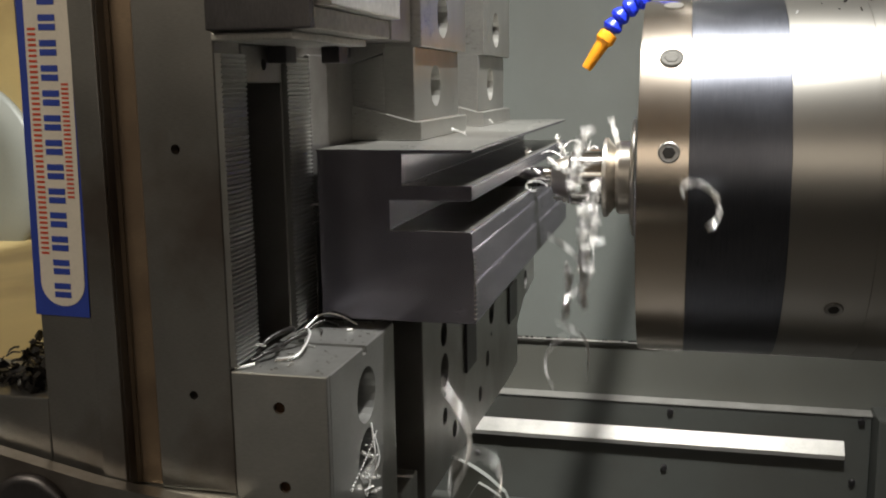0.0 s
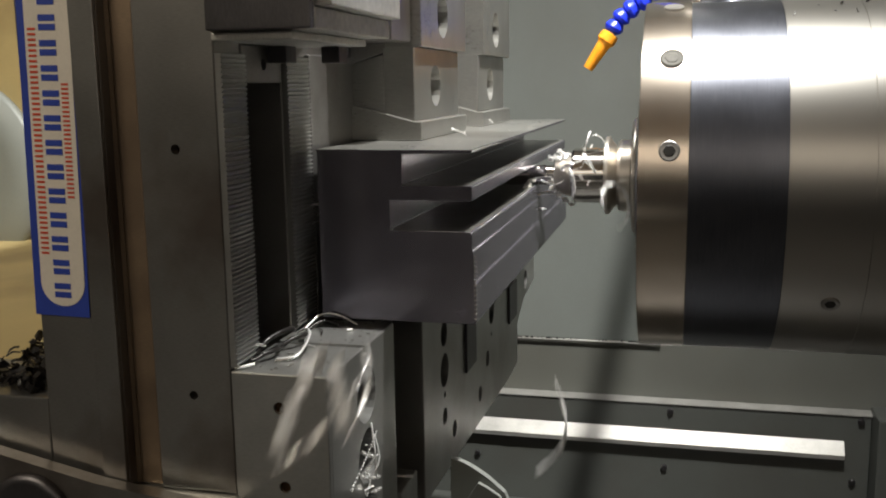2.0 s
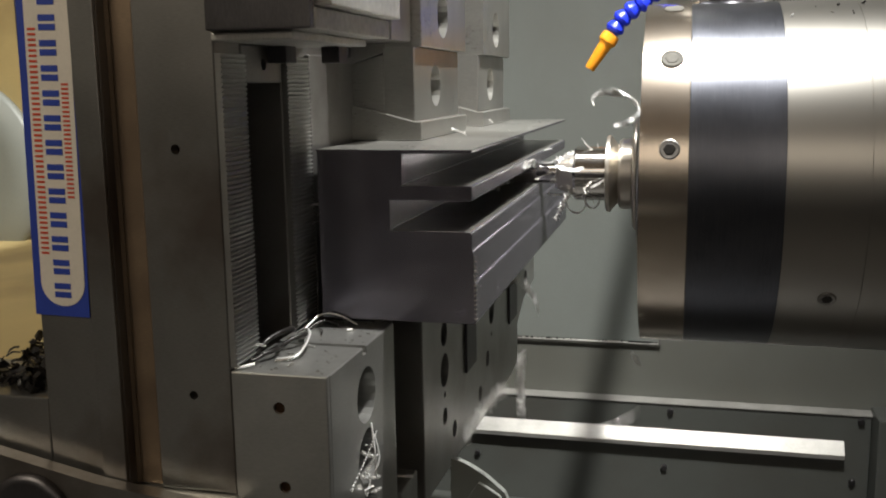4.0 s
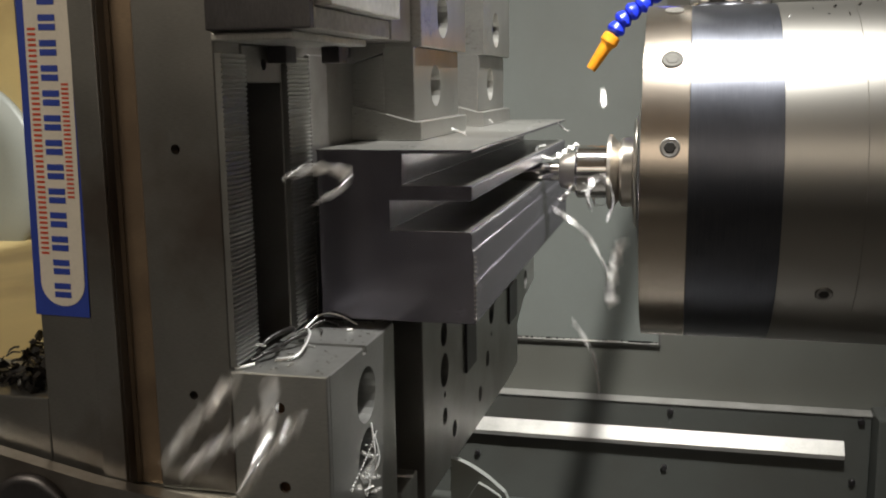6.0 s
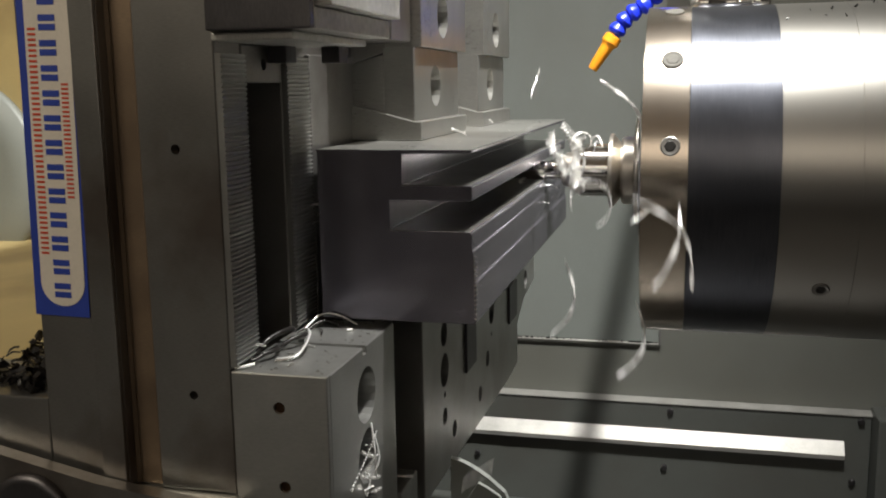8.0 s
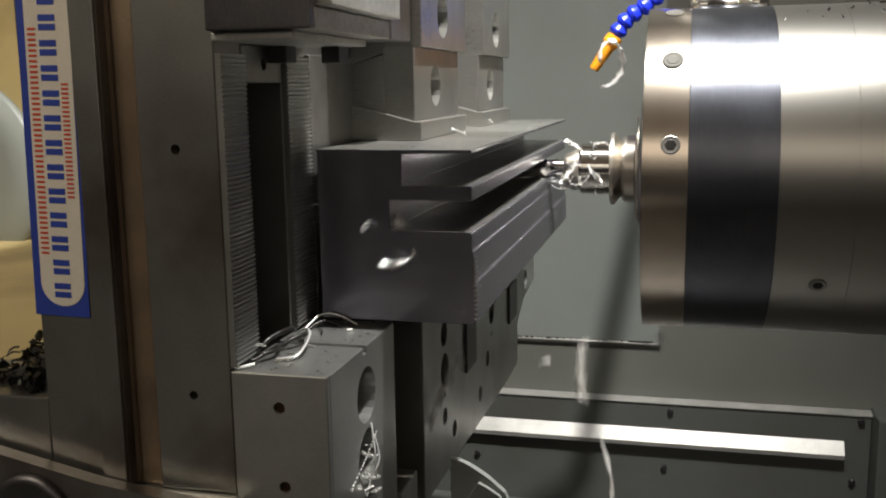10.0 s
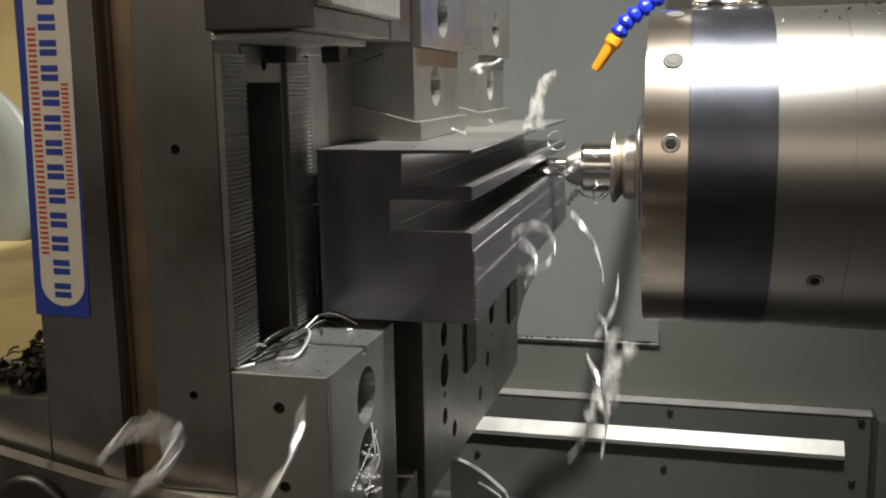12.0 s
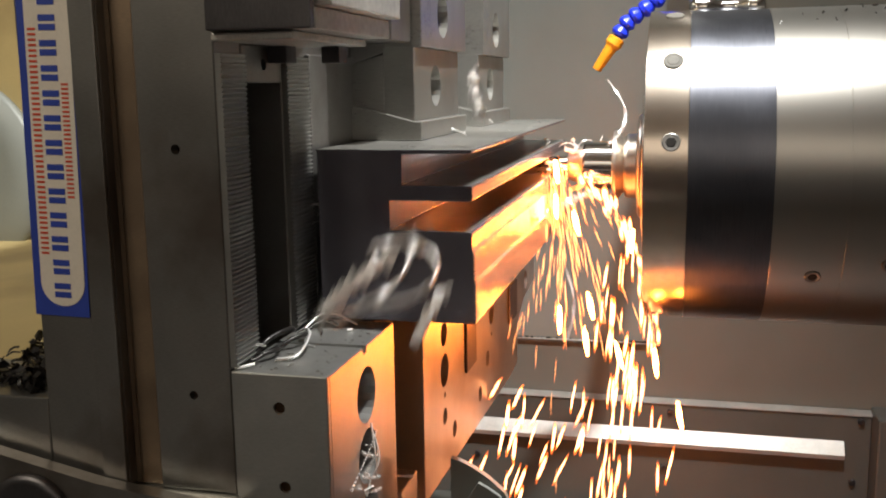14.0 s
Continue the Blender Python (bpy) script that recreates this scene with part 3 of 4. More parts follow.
def tool():
    t = thing("milling_tool", "polished tool holder with a slim carbide end mill", "cutting tool", HEAD0)

    def p(name, bm, mat, label=""):
        return smooth_sharp(part(name, bm, mat, t, label))
    p("flange", lathe("x", [(-0.0255, 0.030), (-0.0245, 0.0315), (-0.0235, 0.0315), (-0.0226, 0.030)], 64), "satin")
    p("collar", lathe("x", [(-0.0335, 0.0185), (-0.032, 0.0197), (-0.0265, 0.0197), (-0.0256, 0.0185)], 64), "satin")
    p("disc", lathe("x", [(-0.0405, 0.0205), (-0.0400, 0.0214), (-0.0382, 0.0214), (-0.0378, 0.0205), (-0.0336, 0.0155)], 64), "satin")
    p("chuck", lathe("x", [(-0.0585, 0.0138), (-0.0572, 0.0152), (-0.0406, 0.0152)], 64), "chrome")
    p("collet_nut", lathe("x", [(-0.0682, 0.0078), (-0.0675, 0.0090), (-0.0600, 0.0118), (-0.0586, 0.0118)], 48), "satin")
    # fluted cutter
    bm = bmesh.new()
    k, n = 24, 30
    rings = []
    for j in range(n + 1):
        x = -0.1105 + (0.0525) * j / n
        ring = []
        for i in range(k):
            a = math.tau * i / k
            r = 0.0056 if x >= -0.075 else 0.0056 * (0.78 + 0.22 * abs(math.cos(2 * (a + j * 0.16))) ** 0.5)
            ring.append(bm.verts.new((x, r * math.cos(a), r * math.sin(a))))
        rings.append(ring)
    for a, b in zip(rings, rings[1:]):
        for i in range(k):
            bm.faces.new((a[i], a[(i + 1) % k], b[(i + 1) % k], b[i]))
    bm.faces.new(rings[0])
    bm.faces.new(rings[-1])
    p("end_mill", bm, "chrome", "fluted carbide end mill")
    return t


def hose():
    h = thing("coolant_hose", "segmented blue coolant hose with an orange nozzle", "hose", (-0.0236, 0.63, 1.45))
    o = Matrix.Translation((0.0236, -0.63, -1.45))
    pts = [Vector(q) for q in ((-0.009, 0.63, 1.492), (-0.0095, 0.63, 1.4835), (-0.0105, 0.63, 1.475), (-0.0125, 0.63, 1.4665), (-0.0165, 0.63, 1.459), (-0.0236, 0.63, 1.4525), (-0.0310, 0.63, 1.4473), (-0.0375, 0.63, 1.4432), (-0.0425, 0.63, 1.4375), (-0.0462, 0.63, 1.4308))]
    for i, (a, b) in enumerate(zip(pts, pts[1:])):
        d = (b - a)
        l = d.length
        bm = lathe("z", [(-0.0012, 0.0034), (0.0002, 0.0048), (l * 0.45, 0.0063), (l * 0.75, 0.0055), (l * 0.9, 0.0036), (l, 0.0034)], 28)
        bm.transform(o @ Matrix.Translation(a) @ turned(d))
        smooth_sharp(part("hose_segment", bm, "blue", h, "blue ball-jointed segment"))
    a, b = pts[-1], Vector((-0.0607, 0.628, 1.4084))
    d = b - a
    l = d.length
    bm = lathe("z", [(0, 0.0042), (0.001, 0.0058), (l * 0.22, 0.006), (l * 0.3, 0.0046), (l * 0.34, 0.0043), (l * 0.97, 0.0033), (l, 0.0030), (l, 0.002), (l * 0.8, 0.0019)], 28)
    bm.transform(o @ Matrix.Translation(a) @ turned(d))
    smooth_sharp(part("nozzle", bm, "orange", h, "tapered orange nozzle"))
    # the feed pipe on which the hose hangs
    bm = lathe("z", [(0, 0.0045), (0.004, 0.0062), (0.24, 0.0062)], 20)
    bm.transform(o @ Matrix.Translation((-0.009, 0.63, 1.4915)) @ turned((0.2, 0, 1)))
    part("hose_pipe", bm, "steel", h, "steel feed pipe")
    return h


enclosure()
back_guard()
wall_seam()
tombstone()
sticker()
vise()
lower_jaw()
base_plate()
upper_carrier()
clamp(0.4175, 0.505, -0.1165, -0.147)
clamp(0.556, 0.64, -0.1165, -0.147)
workpiece()
pallet()
head = spindle_head()
mill = tool()
coolant = hose()

TRAVEL = 0.075


# ---- chips ----
def ribbon(points, widths, thick, side):
    """A thin strip along points, width by width, lying along the direction side(i)."""
    bm = bmesh.new()
    rows = []
    for i, (q, w) in enumerate(zip(points, widths)):
        s = Vector(side(i)).normalized()
        a = points[max(0, i - 1)]
        b = points[min(len(points) - 1, i + 1)]
        n = (b - a).cross(s).normalized() * thick / 2
        rows.append([bm.verts.new(q + s * w / 2 + n), bm.verts.new(q - s * w / 2 + n), bm.verts.new(q - s * w / 2 - n), bm.verts.new(q + s * w / 2 - n)])
    for a, b in zip(rows, rows[1:]):
        for i in range(4):
            bm.faces.new((a[i], a[(i + 1) % 4], b[(i + 1) % 4], b[i]))
    bm.faces.new(rows[0])
    bm.faces.new(rows[-1])
    return bm


def chip_shape(kind, seed):
    """a: small flake; b: open curl; c: combed, jagged strip; n: long needle-like ribbon."""
    rnd = random.Random(seed)
    if kind == "b":
        n, r = 22, 0.006 + 0.003 * rnd.random()
        turn = math.pi * (1.1 + 0.6 * rnd.random())
        pts = [Vector((r * (1 - 0.25 * i / n) * math.cos(turn * i / n), r * (1 - 0.25 * i / n) * math.sin(turn * i / n), 0.003 * i / n)) for i in range(n)]
        wid = [0.0026 * (0.25 + 0.75 * rnd.random()) * math.sin(math.pi * (i + 1.5) / (n + 2)) ** 0.4 for i in range(n)]
        return ribbon(pts, wid, 0.0003, lambda i: (0.7 * math.sin(i * 1.9), 0.7 * math.cos(i * 2.3), 1))
    if kind == "c":
        n = 26
        pts = [Vector((0.019 * (i / n - 0.5), 0.0016 * math.sin(i * 2.3) + 0.004 * (i / n - 0.5) ** 2, 0.0008 * math.cos(i * 2.3))) for i in range(n)]
        wid = [0.0012 + 0.004 * (i % 2) * rnd.random() for i in range(n)]
        return ribbon(pts, wid, 0.0003, lambda i: (0.5 * (-1) ** i, 0.3, 1))
    if kind == "n":
        n = 20
        bend = 0.002 + 0.006 * rnd.random()
        pts = [Vector((0.028 * (i / n - 0.5), bend * math.sin(3.0 * i / n), 0.001 * math.sin(5.0 * i / n))) for i in range(n)]
        wid = [0.0016 * (0.5 + 0.5 * rnd.random()) * math.sin(math.pi * (i + 1) / (n + 1)) ** 0.5 for i in range(n)]
        return ribbon(pts, wid, 0.0003, lambda i: (0, math.sin(i * 0.4), math.cos(i * 0.4)))
    n = 10
    pts = [Vector((0.009 * (i / n - 0.5), 0.0018 * math.sin(2.8 * i / n + seed), 0.0006 * i / n)) for i in range(n)]
    wid = [0.0026 * (0.4 + 0.6 * rnd.random()) for i in range(n)]
    return ribbon(pts, wid, 0.0003, lambda i: (0.3 * math.sin(i * 2), 0.2, 1))


def shape_mesh(name, bm, mat):
    me = bpy.data.meshes.new(name)
    bmesh.ops.recalc_face_normals(bm, faces=bm.faces)
    bm.to_mesh(me)
    bm.free()
    me.materials.append(M[mat])
    return me


KINDS = {"a": ("chip_flake", "small bright steel flake thrown off by the cutter"),
         "b": ("curled_chip", "bright curled steel chip thrown off by the cutter"),
         "c": ("jagged_chip", "jagged bright strip of steel swarf thrown off by the cutter"),
         "n": ("chip_ribbon", "long thin steel ribbon thrown off by the cutter")}
CHIPS = {k: [shape_mesh(KINDS[k][0], chip_shape(k, i), "chip") for i in range(4)] for k in "abcn"}
FLIGHTS = []
dice = random.Random(11)


def tool_point(t):
    return Vector((-0.072, HEAD0.y + TRAVEL * t / 14 - 0.004, 1.345))


def rest_inside(t, k):
    """A place hidden in the hollow of the spindle, where a chip waits out of view."""
    return Vector((0.12 + 0.0011 * (k % 200), HEAD0.y + TRAVEL * t / 14 + 0.03 * math.sin(k), 1.349 + 0.03 * math.cos(k)))


def flight_rows(t0, start, v0, k, spin, axis, first, until=1.2):
    """Rows of a throw: held in the spindle, thrown at t0, falling to the tub floor, lying there."""
    rows = []
    turn0 = Matrix.Rotation(dice.random() * 6.28, 4, Vector((dice.uniform(-1, 1), dice.uniform(-1, 1), dice.uniform(-1, 1))).normalized()) if first is None else first
    f0 = round(t0 * 30)
    if f0 > 2 and f0 % 15 in (0, 1, 14):
        f0 += 3 if f0 % 15 < 2 else 4
        f0 = min(f0, 418)
    if f0 > 1:
        rows.append((0.0, Matrix.Translation(rest_inside(0, k)) @ turn0))
        if f0 > 2:
            rows.append(((f0 - 1) / 30, Matrix.Translation(rest_inside(t0, k)) @ turn0))
    last = None
    for f in range(max(0, f0), min(421, f0 + round(until * 30) + 1)):
        tau = max(0, f / 30 - t0)
        q = start + v0 * tau + Vector((0, 0, -9.8)) * tau * tau / 2
        q.x, q.y = max(XL + 0.03, min(XR - 0.03, q.x)), max(YN + 0.03, min(YB - 0.07, q.y))
        low = q.z < ZF + 0.012
        q.z = max(q.z, ZF + 0.012)
        last = Matrix.Translation(q) @ Matrix.Rotation(spin * tau, 4, axis) @ turn0
        rows.append((f / 30, last))
        if low:
            break
    if rows[-1][0] < 14:
        rows.append((14.0, last))
    return rows


def fly(t, place, kind, tau=None):
    """A chip that is at the given place at t, thrown there from the cutter."""
    place = Vector(place)
    k = len(FLIGHTS)
    near = place.y < 0.31
    tau = tau or dice.uniform(0.15, 0.26) * (0.9 if near else 1)
    t0 = t - tau
    start = tool_point(max(0, t))
    v0 = (place - start - Vector((0, 0, -9.8)) * tau * tau / 2) / tau
    v = v0 + Vector((0, 0, -9.8)) * tau
    ob = new(KINDS[kind][0], dice.choice(CHIPS[kind]))
    ob.scale = [dice.uniform(1.0, 1.5) * (1.15 if near else 1.3)] * 3
    tagged(ob, KINDS[kind][1], "metal chip", group="flying chips")
    axis = Vector((dice.uniform(-1, 1), dice.uniform(-1, 1), dice.uniform(-1, 1))).normalized()
    spin = dice.uniform(4, 12)
    lie = v.normalized().to_track_quat("X", "Z").to_matrix().to_4x4() @ Matrix.Rotation(dice.uniform(-0.6, 0.6), 4, "Z")
    first = Matrix.Rotation(-spin * tau, 4, axis) @ lie
    FLIGHTS.append((ob, t0, start, v0, k, spin, axis, first))


def thrown_chips():
    fly(0.0, (0.006, 0.400, 1.350), "b")
    fly(0.0, (-0.058, 0.550, 1.305), "a")
    fly(0.0, (-0.062, 0.550, 1.278), "c")
    fly(0.0, (-0.070, 0.600, 1.222), "n")
    fly(0.0, (-0.036, 0.530, 1.373), "a")
    fly(0.0, (-0.074, 0.340, 1.250), "b")
    fly(0.0, (-0.050, 0.530, 1.342), "b")
    fly(0.5, (-0.045, 0.170, 1.374), "b")
    fly(0.5, (-0.068, 0.400, 1.330), "a")
    fly(0.5, (-0.120, 0.240, 1.320), "b")
    fly(0.5, (-0.132, 0.220, 1.402), "n")
    fly(0.5, (-0.069, 0.600, 1.196), "c")
    fly(0.5, (0.011, 0.500, 1.206), "n")
    fly(0.5, (-0.052, 0.550, 1.392), "a")
    fly(1.0, (-0.034, 0.500, 1.380), "n")
    fly(1.0, (-0.031, 0.500, 1.261), "c")
    fly(1.0, (-0.117, 0.280, 1.366), "n")
    fly(1.0, (0.009, 0.400, 1.398), "n")
    fly(1.0, (-0.046, 0.520, 1.323), "a")
    fly(1.0, (-0.060, 0.550, 1.209), "n")
    fly(1.5, (-0.043, 0.530, 1.391), "n")
    fly(1.5, (-0.045, 0.500, 1.310), "a")
    fly(1.5, (-0.071, 0.420, 1.306), "b")
    fly(1.5, (-0.066, 0.450, 1.284), "n")
    fly(1.5, (-0.089, 0.260, 1.291), "a")
    fly(1.5, (-0.076, 0.300, 1.267), "n")
    fly(1.5, (-0.027, 0.500, 1.356), "b")
    fly(2.0, (-0.095, 0.220, 1.320), "c")
    fly(2.0, (-0.064, 0.450, 1.232), "n")
    fly(2.0, (-0.090, 0.250, 1.314), "n")
    fly(2.0, (-0.035, 0.500, 1.337), "b")
    fly(2.0, (-0.056, 0.500, 1.347), "a")
    fly(2.5, (0.050, 0.360, 1.385), "c")
    fly(2.5, (-0.046, 0.550, 1.394), "a")
    fly(2.5, (-0.058, 0.500, 1.309), "b")
    fly(2.5, (-0.076, 0.500, 1.232), "n")
    fly(2.5, (-0.062, 0.500, 1.344), "a")
    fly(3.0, (-0.102, 0.200, 1.353), "n")
    fly(3.0, (-0.159, 0.220, 1.323), "n")
    fly(3.0, (-0.068, 0.360, 1.297), "b")
    fly(3.0, (-0.073, 0.400, 1.340), "n")
    fly(3.0, (-0.033, 0.500, 1.310), "b")
    fly(3.0, (-0.064, 0.450, 1.211), "n")
    fly(3.0, (-0.051, 0.500, 1.185), "a")
    fly(3.0, (-0.059, 0.550, 1.397), "n")
    fly(3.0, (-0.070, 0.500, 1.292), "a")
    fly(5.5, (-0.047, 0.500, 1.311), "n")
    fly(5.5, (-0.056, 0.480, 1.298), "c")
    fly(5.5, (-0.034, 0.500, 1.270), "c")
    fly(5.5, (-0.077, 0.450, 1.368), "a")
    fly(5.5, (-0.083, 0.420, 1.372), "a")
    fly(5.5, (-0.064, 0.500, 1.236), "n")
    fly(5.5, (-0.066, 0.400, 1.228), "c")
    fly(5.5, (-0.091, 0.250, 1.287), "n")
    fly(5.5, (-0.054, 0.550, 1.370), "a")
    fly(6.0, (-0.106, 0.270, 1.370), "b")
    fly(6.0, (-0.115, 0.220, 1.308), "c")
    fly(6.0, (-0.044, 0.550, 1.391), "a")
    fly(6.0, (-0.045, 0.530, 1.336), "b")
    fly(6.0, (-0.047, 0.500, 1.253), "n")
    fly(6.0, (-0.107, 0.230, 1.302), "c")
    fly(6.5, (-0.018, 0.380, 1.310), "b")
    fly(6.5, (-0.024, 0.400, 1.283), "n")
    fly(6.5, (-0.063, 0.450, 1.336), "c")
    fly(6.5, (-0.062, 0.420, 1.243), "c")
    fly(6.5, (-0.050, 0.500, 1.345), "b")
    fly(6.5, (-0.052, 0.450, 1.253), "n")
    fly(7.0, (-0.040, 0.500, 1.253), "n")
    fly(7.0, (-0.044, 0.450, 1.243), "c")
    fly(7.0, (-0.055, 0.400, 1.243), "n")
    fly(7.0, (0.013, 0.450, 1.216), "c")
    fly(7.0, (-0.049, 0.520, 1.345), "b")
    fly(7.5, (-0.079, 0.270, 1.352), "b")
    fly(7.5, (-0.100, 0.200, 1.318), "n")
    fly(7.5, (-0.051, 0.500, 1.312), "b")
    fly(7.5, (-0.018, 0.450, 1.307), "n")
    fly(7.5, (-0.050, 0.500, 1.246), "b")
    fly(7.5, (-0.079, 0.450, 1.423), "a")
    fly(7.5, (-0.066, 0.450, 1.247), "n")
    fly(7.5, (-0.056, 0.520, 1.348), "a")
    fly(8.0, (-0.006, 0.420, 1.329), "n")
    fly(8.0, (-0.060, 0.500, 1.357), "c")
    fly(8.0, (-0.074, 0.500, 1.399), "a")
    fly(8.0, (-0.064, 0.500, 1.286), "n")
    fly(8.0, (-0.075, 0.350, 1.247), "a")
    fly(8.0, (-0.047, 0.500, 1.338), "b")
    fly(10.5, (-0.078, 0.420, 1.345), "b")
    fly(10.5, (-0.078, 0.420, 1.323), "n")
    fly(10.5, (-0.072, 0.450, 1.288), "c")
    fly(10.5, (-0.028, 0.420, 1.264), "b")
    fly(10.5, (-0.043, 0.420, 1.249), "n")
    fly(10.5, (-0.075, 0.420, 1.231), "c")
    fly(10.5, (-0.049, 0.550, 1.399), "a")
    fly(10.5, (-0.043, 0.520, 1.335), "a")
    fly(10.5, (-0.097, 0.330, 1.392), "a")
    fly(10.5, (-0.062, 0.500, 1.336), "b")
    fly(11.0, (-0.094, 0.170, 1.382), "n")
    fly(11.0, (-0.122, 0.180, 1.351), "n")
    fly(11.0, (-0.066, 0.500, 1.390), "n")
    fly(11.0, (-0.059, 0.500, 1.413), "b")
    fly(11.0, (-0.048, 0.500, 1.329), "b")
    fly(11.0, (-0.026, 0.500, 1.307), "a")
    fly(11.0, (-0.056, 0.400, 1.232), "c")
    fly(11.0, (-0.067, 0.500, 1.264), "n")
    fly(11.5, (-0.094, 0.250, 1.359), "n")
    fly(11.5, (-0.080, 0.360, 1.317), "c")
    fly(11.5, (0.012, 0.380, 1.323), "c")
    fly(11.5, (0.024, 0.360, 1.364), "b")
    fly(11.5, (0.021, 0.380, 1.338), "a")
    fly(11.5, (-0.063, 0.500, 1.387), "a")
    fly(11.5, (-0.051, 0.500, 1.311), "b")
    fly(11.5, (-0.091, 0.400, 1.388), "a")
    fly(12.0, (-0.029, 0.420, 1.274), "c")
    fly(12.0, (-0.036, 0.420, 1.255), "n")
    fly(12.0, (-0.047, 0.500, 1.314), "n")
    fly(12.0, (-0.072, 0.500, 1.389), "c")
    fly(12.0, (-0.153, 0.240, 1.293), "b")
    fly(12.0, (-0.064, 0.420, 1.327), "b")
    fly(12.5, (-0.047, 0.480, 1.303), "c")
    fly(12.5, (-0.064, 0.500, 1.295), "n")
    fly(12.5, (-0.066, 0.500, 1.347), "b")
    fly(12.5, (-0.042, 0.500, 1.278), "n")
    fly(12.5, (-0.077, 0.450, 1.248), "c")
    fly(12.5, (-0.063, 0.450, 1.243), "n")
    fly(12.5, (-0.079, 0.500, 1.415), "c")
    fly(12.5, (-0.071, 0.520, 1.396), "b")
    fly(13.0, (-0.099, 0.200, 1.403), "b")
    fly(13.0, (-0.079, 0.220, 1.317), "n")
    fly(13.0, (-0.059, 0.300, 1.318), "b")
    fly(13.0, (-0.023, 0.400, 1.317), "b")
    fly(13.0, (-0.043, 0.350, 1.318), "b")
    fly(13.0, (-0.079, 0.500, 1.408), "n")
    fly(13.0, (-0.036, 0.400, 1.231), "c")
    fly(13.0, (-0.056, 0.500, 1.338), "b")
    fly(13.5, (0.002, 0.420, 1.383), "c")
    fly(13.5, (-0.067, 0.500, 1.289), "c")
    fly(13.5, (-0.018, 0.450, 1.291), "n")
    fly(13.5, (-0.074, 0.450, 1.251), "c")
    fly(13.5, (-0.091, 0.500, 1.422), "a")
    fly(14.0, (-0.067, 0.220, 1.354), "b")
    fly(14.0, (-0.069, 0.200, 1.359), "n")
    fly(14.0, (-0.081, 0.380, 1.396), "c")
    fly(14.0, (-0.058, 0.500, 1.283), "n")
    fly(14.0, (-0.043, 0.560, 1.383), "n")
    fly(0.5, (-0.061, 0.200, 1.363), "c")
    fly(0.5, (-0.051, 0.200, 1.382), "c")
    fly(0.5, (-0.053, 0.220, 1.353), "b")
    fly(0.5, (-0.056, 0.200, 1.349), "n")
    fly(0.5, (-0.045, 0.160, 1.378), "b")
    fly(0.5, (-0.061, 0.200, 1.339), "n")
    fly(2.0, (-0.085, 0.210, 1.320), "n")
    fly(2.0, (-0.079, 0.210, 1.326), "c")
    fly(6.0, (-0.098, 0.200, 1.320), "n")
    fly(6.0, (-0.111, 0.200, 1.322), "c")
    fly(13.0, (-0.053, 0.300, 1.333), "b")
    fly(13.0, (-0.046, 0.330, 1.306), "c")
    fly(13.0, (-0.057, 0.300, 1.302), "n")
    fly(11.0, (-0.104, 0.170, 1.368), "n")
    fly(3.0, (-0.118, 0.200, 1.341), "n")
    fly(3.0, (-0.099, 0.220, 1.360), "c")
    fly(14.0, (-0.067, 0.250, 1.337), "c")
    fly(14.0, (-0.071, 0.200, 1.356), "c")
    fly(7.0, (-0.049, 0.450, 1.253), "c")
    fly(7.0, (-0.036, 0.420, 1.263), "n")
    fly(12.0, (-0.036, 0.450, 1.284), "a")
    fly(12.5, (-0.050, 0.450, 1.311), "a")
    fly(12.5, (-0.044, 0.450, 1.290), "c")
    fly(0.0, (-0.061, 0.500, 1.301), "n")
    fly(0.0, (-0.051, 0.520, 1.292), "c")
    fly(0.0, (-0.044, 0.500, 1.332), "c")
    fly(5.5, (-0.058, 0.470, 1.307), "a")
    fly(10.5, (-0.059, 0.500, 1.332), "c")
    fly(8.0, (-0.059, 0.500, 1.361), "n")
    fly(8.0, (-0.020, 0.480, 1.349), "n")
    fly(1.0, (-0.021, 0.480, 1.371), "n")
    fly(6.5, (-0.025, 0.380, 1.284), "c")
    fly(6.5, (-0.017, 0.370, 1.319), "n")
    fly(0.0, (-0.053, 0.500, 1.361), "c")
    fly(0.0, (-0.047, 0.480, 1.322), "c")
    fly(0.0, (-0.054, 0.500, 1.305), "n")
    fly(0.0, (-0.055, 0.500, 1.257), "n")
    fly(0.0, (-0.086, 0.340, 1.266), "n")
    fly(0.5, (-0.124, 0.200, 1.401), "n")
    fly(0.5, (-0.100, 0.200, 1.324), "n")
    fly(0.5, (-0.053, 0.500, 1.229), "c")
    fly(0.5, (0.008, 0.400, 1.256), "n")
    fly(0.5, (-0.052, 0.300, 1.345), "c")
    fly(0.5, (-0.053, 0.220, 1.367), "b")
    fly(0.5, (-0.040, 0.250, 1.360), "b")
    fly(1.0, (-0.031, 0.480, 1.321), "b")
    fly(1.0, (-0.033, 0.450, 1.334), "c")
    fly(1.0, (-0.031, 0.450, 1.271), "c")
    fly(1.0, (-0.053, 0.500, 1.399), "n")
    fly(1.5, (-0.046, 0.450, 1.359), "b")
    fly(1.5, (-0.067, 0.400, 1.301), "c")
    fly(1.5, (-0.047, 0.500, 1.309), "b")
    fly(1.5, (-0.083, 0.340, 1.257), "n")
    fly(1.5, (-0.037, 0.450, 1.370), "n")
    fly(2.5, (0.047, 0.360, 1.386), "c")
    fly(2.5, (0.052, 0.360, 1.378), "n")
    fly(2.5, (0.045, 0.360, 1.384), "n")
    fly(2.5, (-0.045, 0.500, 1.330), "c")
    fly(2.5, (-0.050, 0.480, 1.312), "n")
    fly(2.5, (-0.058, 0.500, 1.295), "a")
    fly(3.0, (-0.058, 0.360, 1.304), "b")
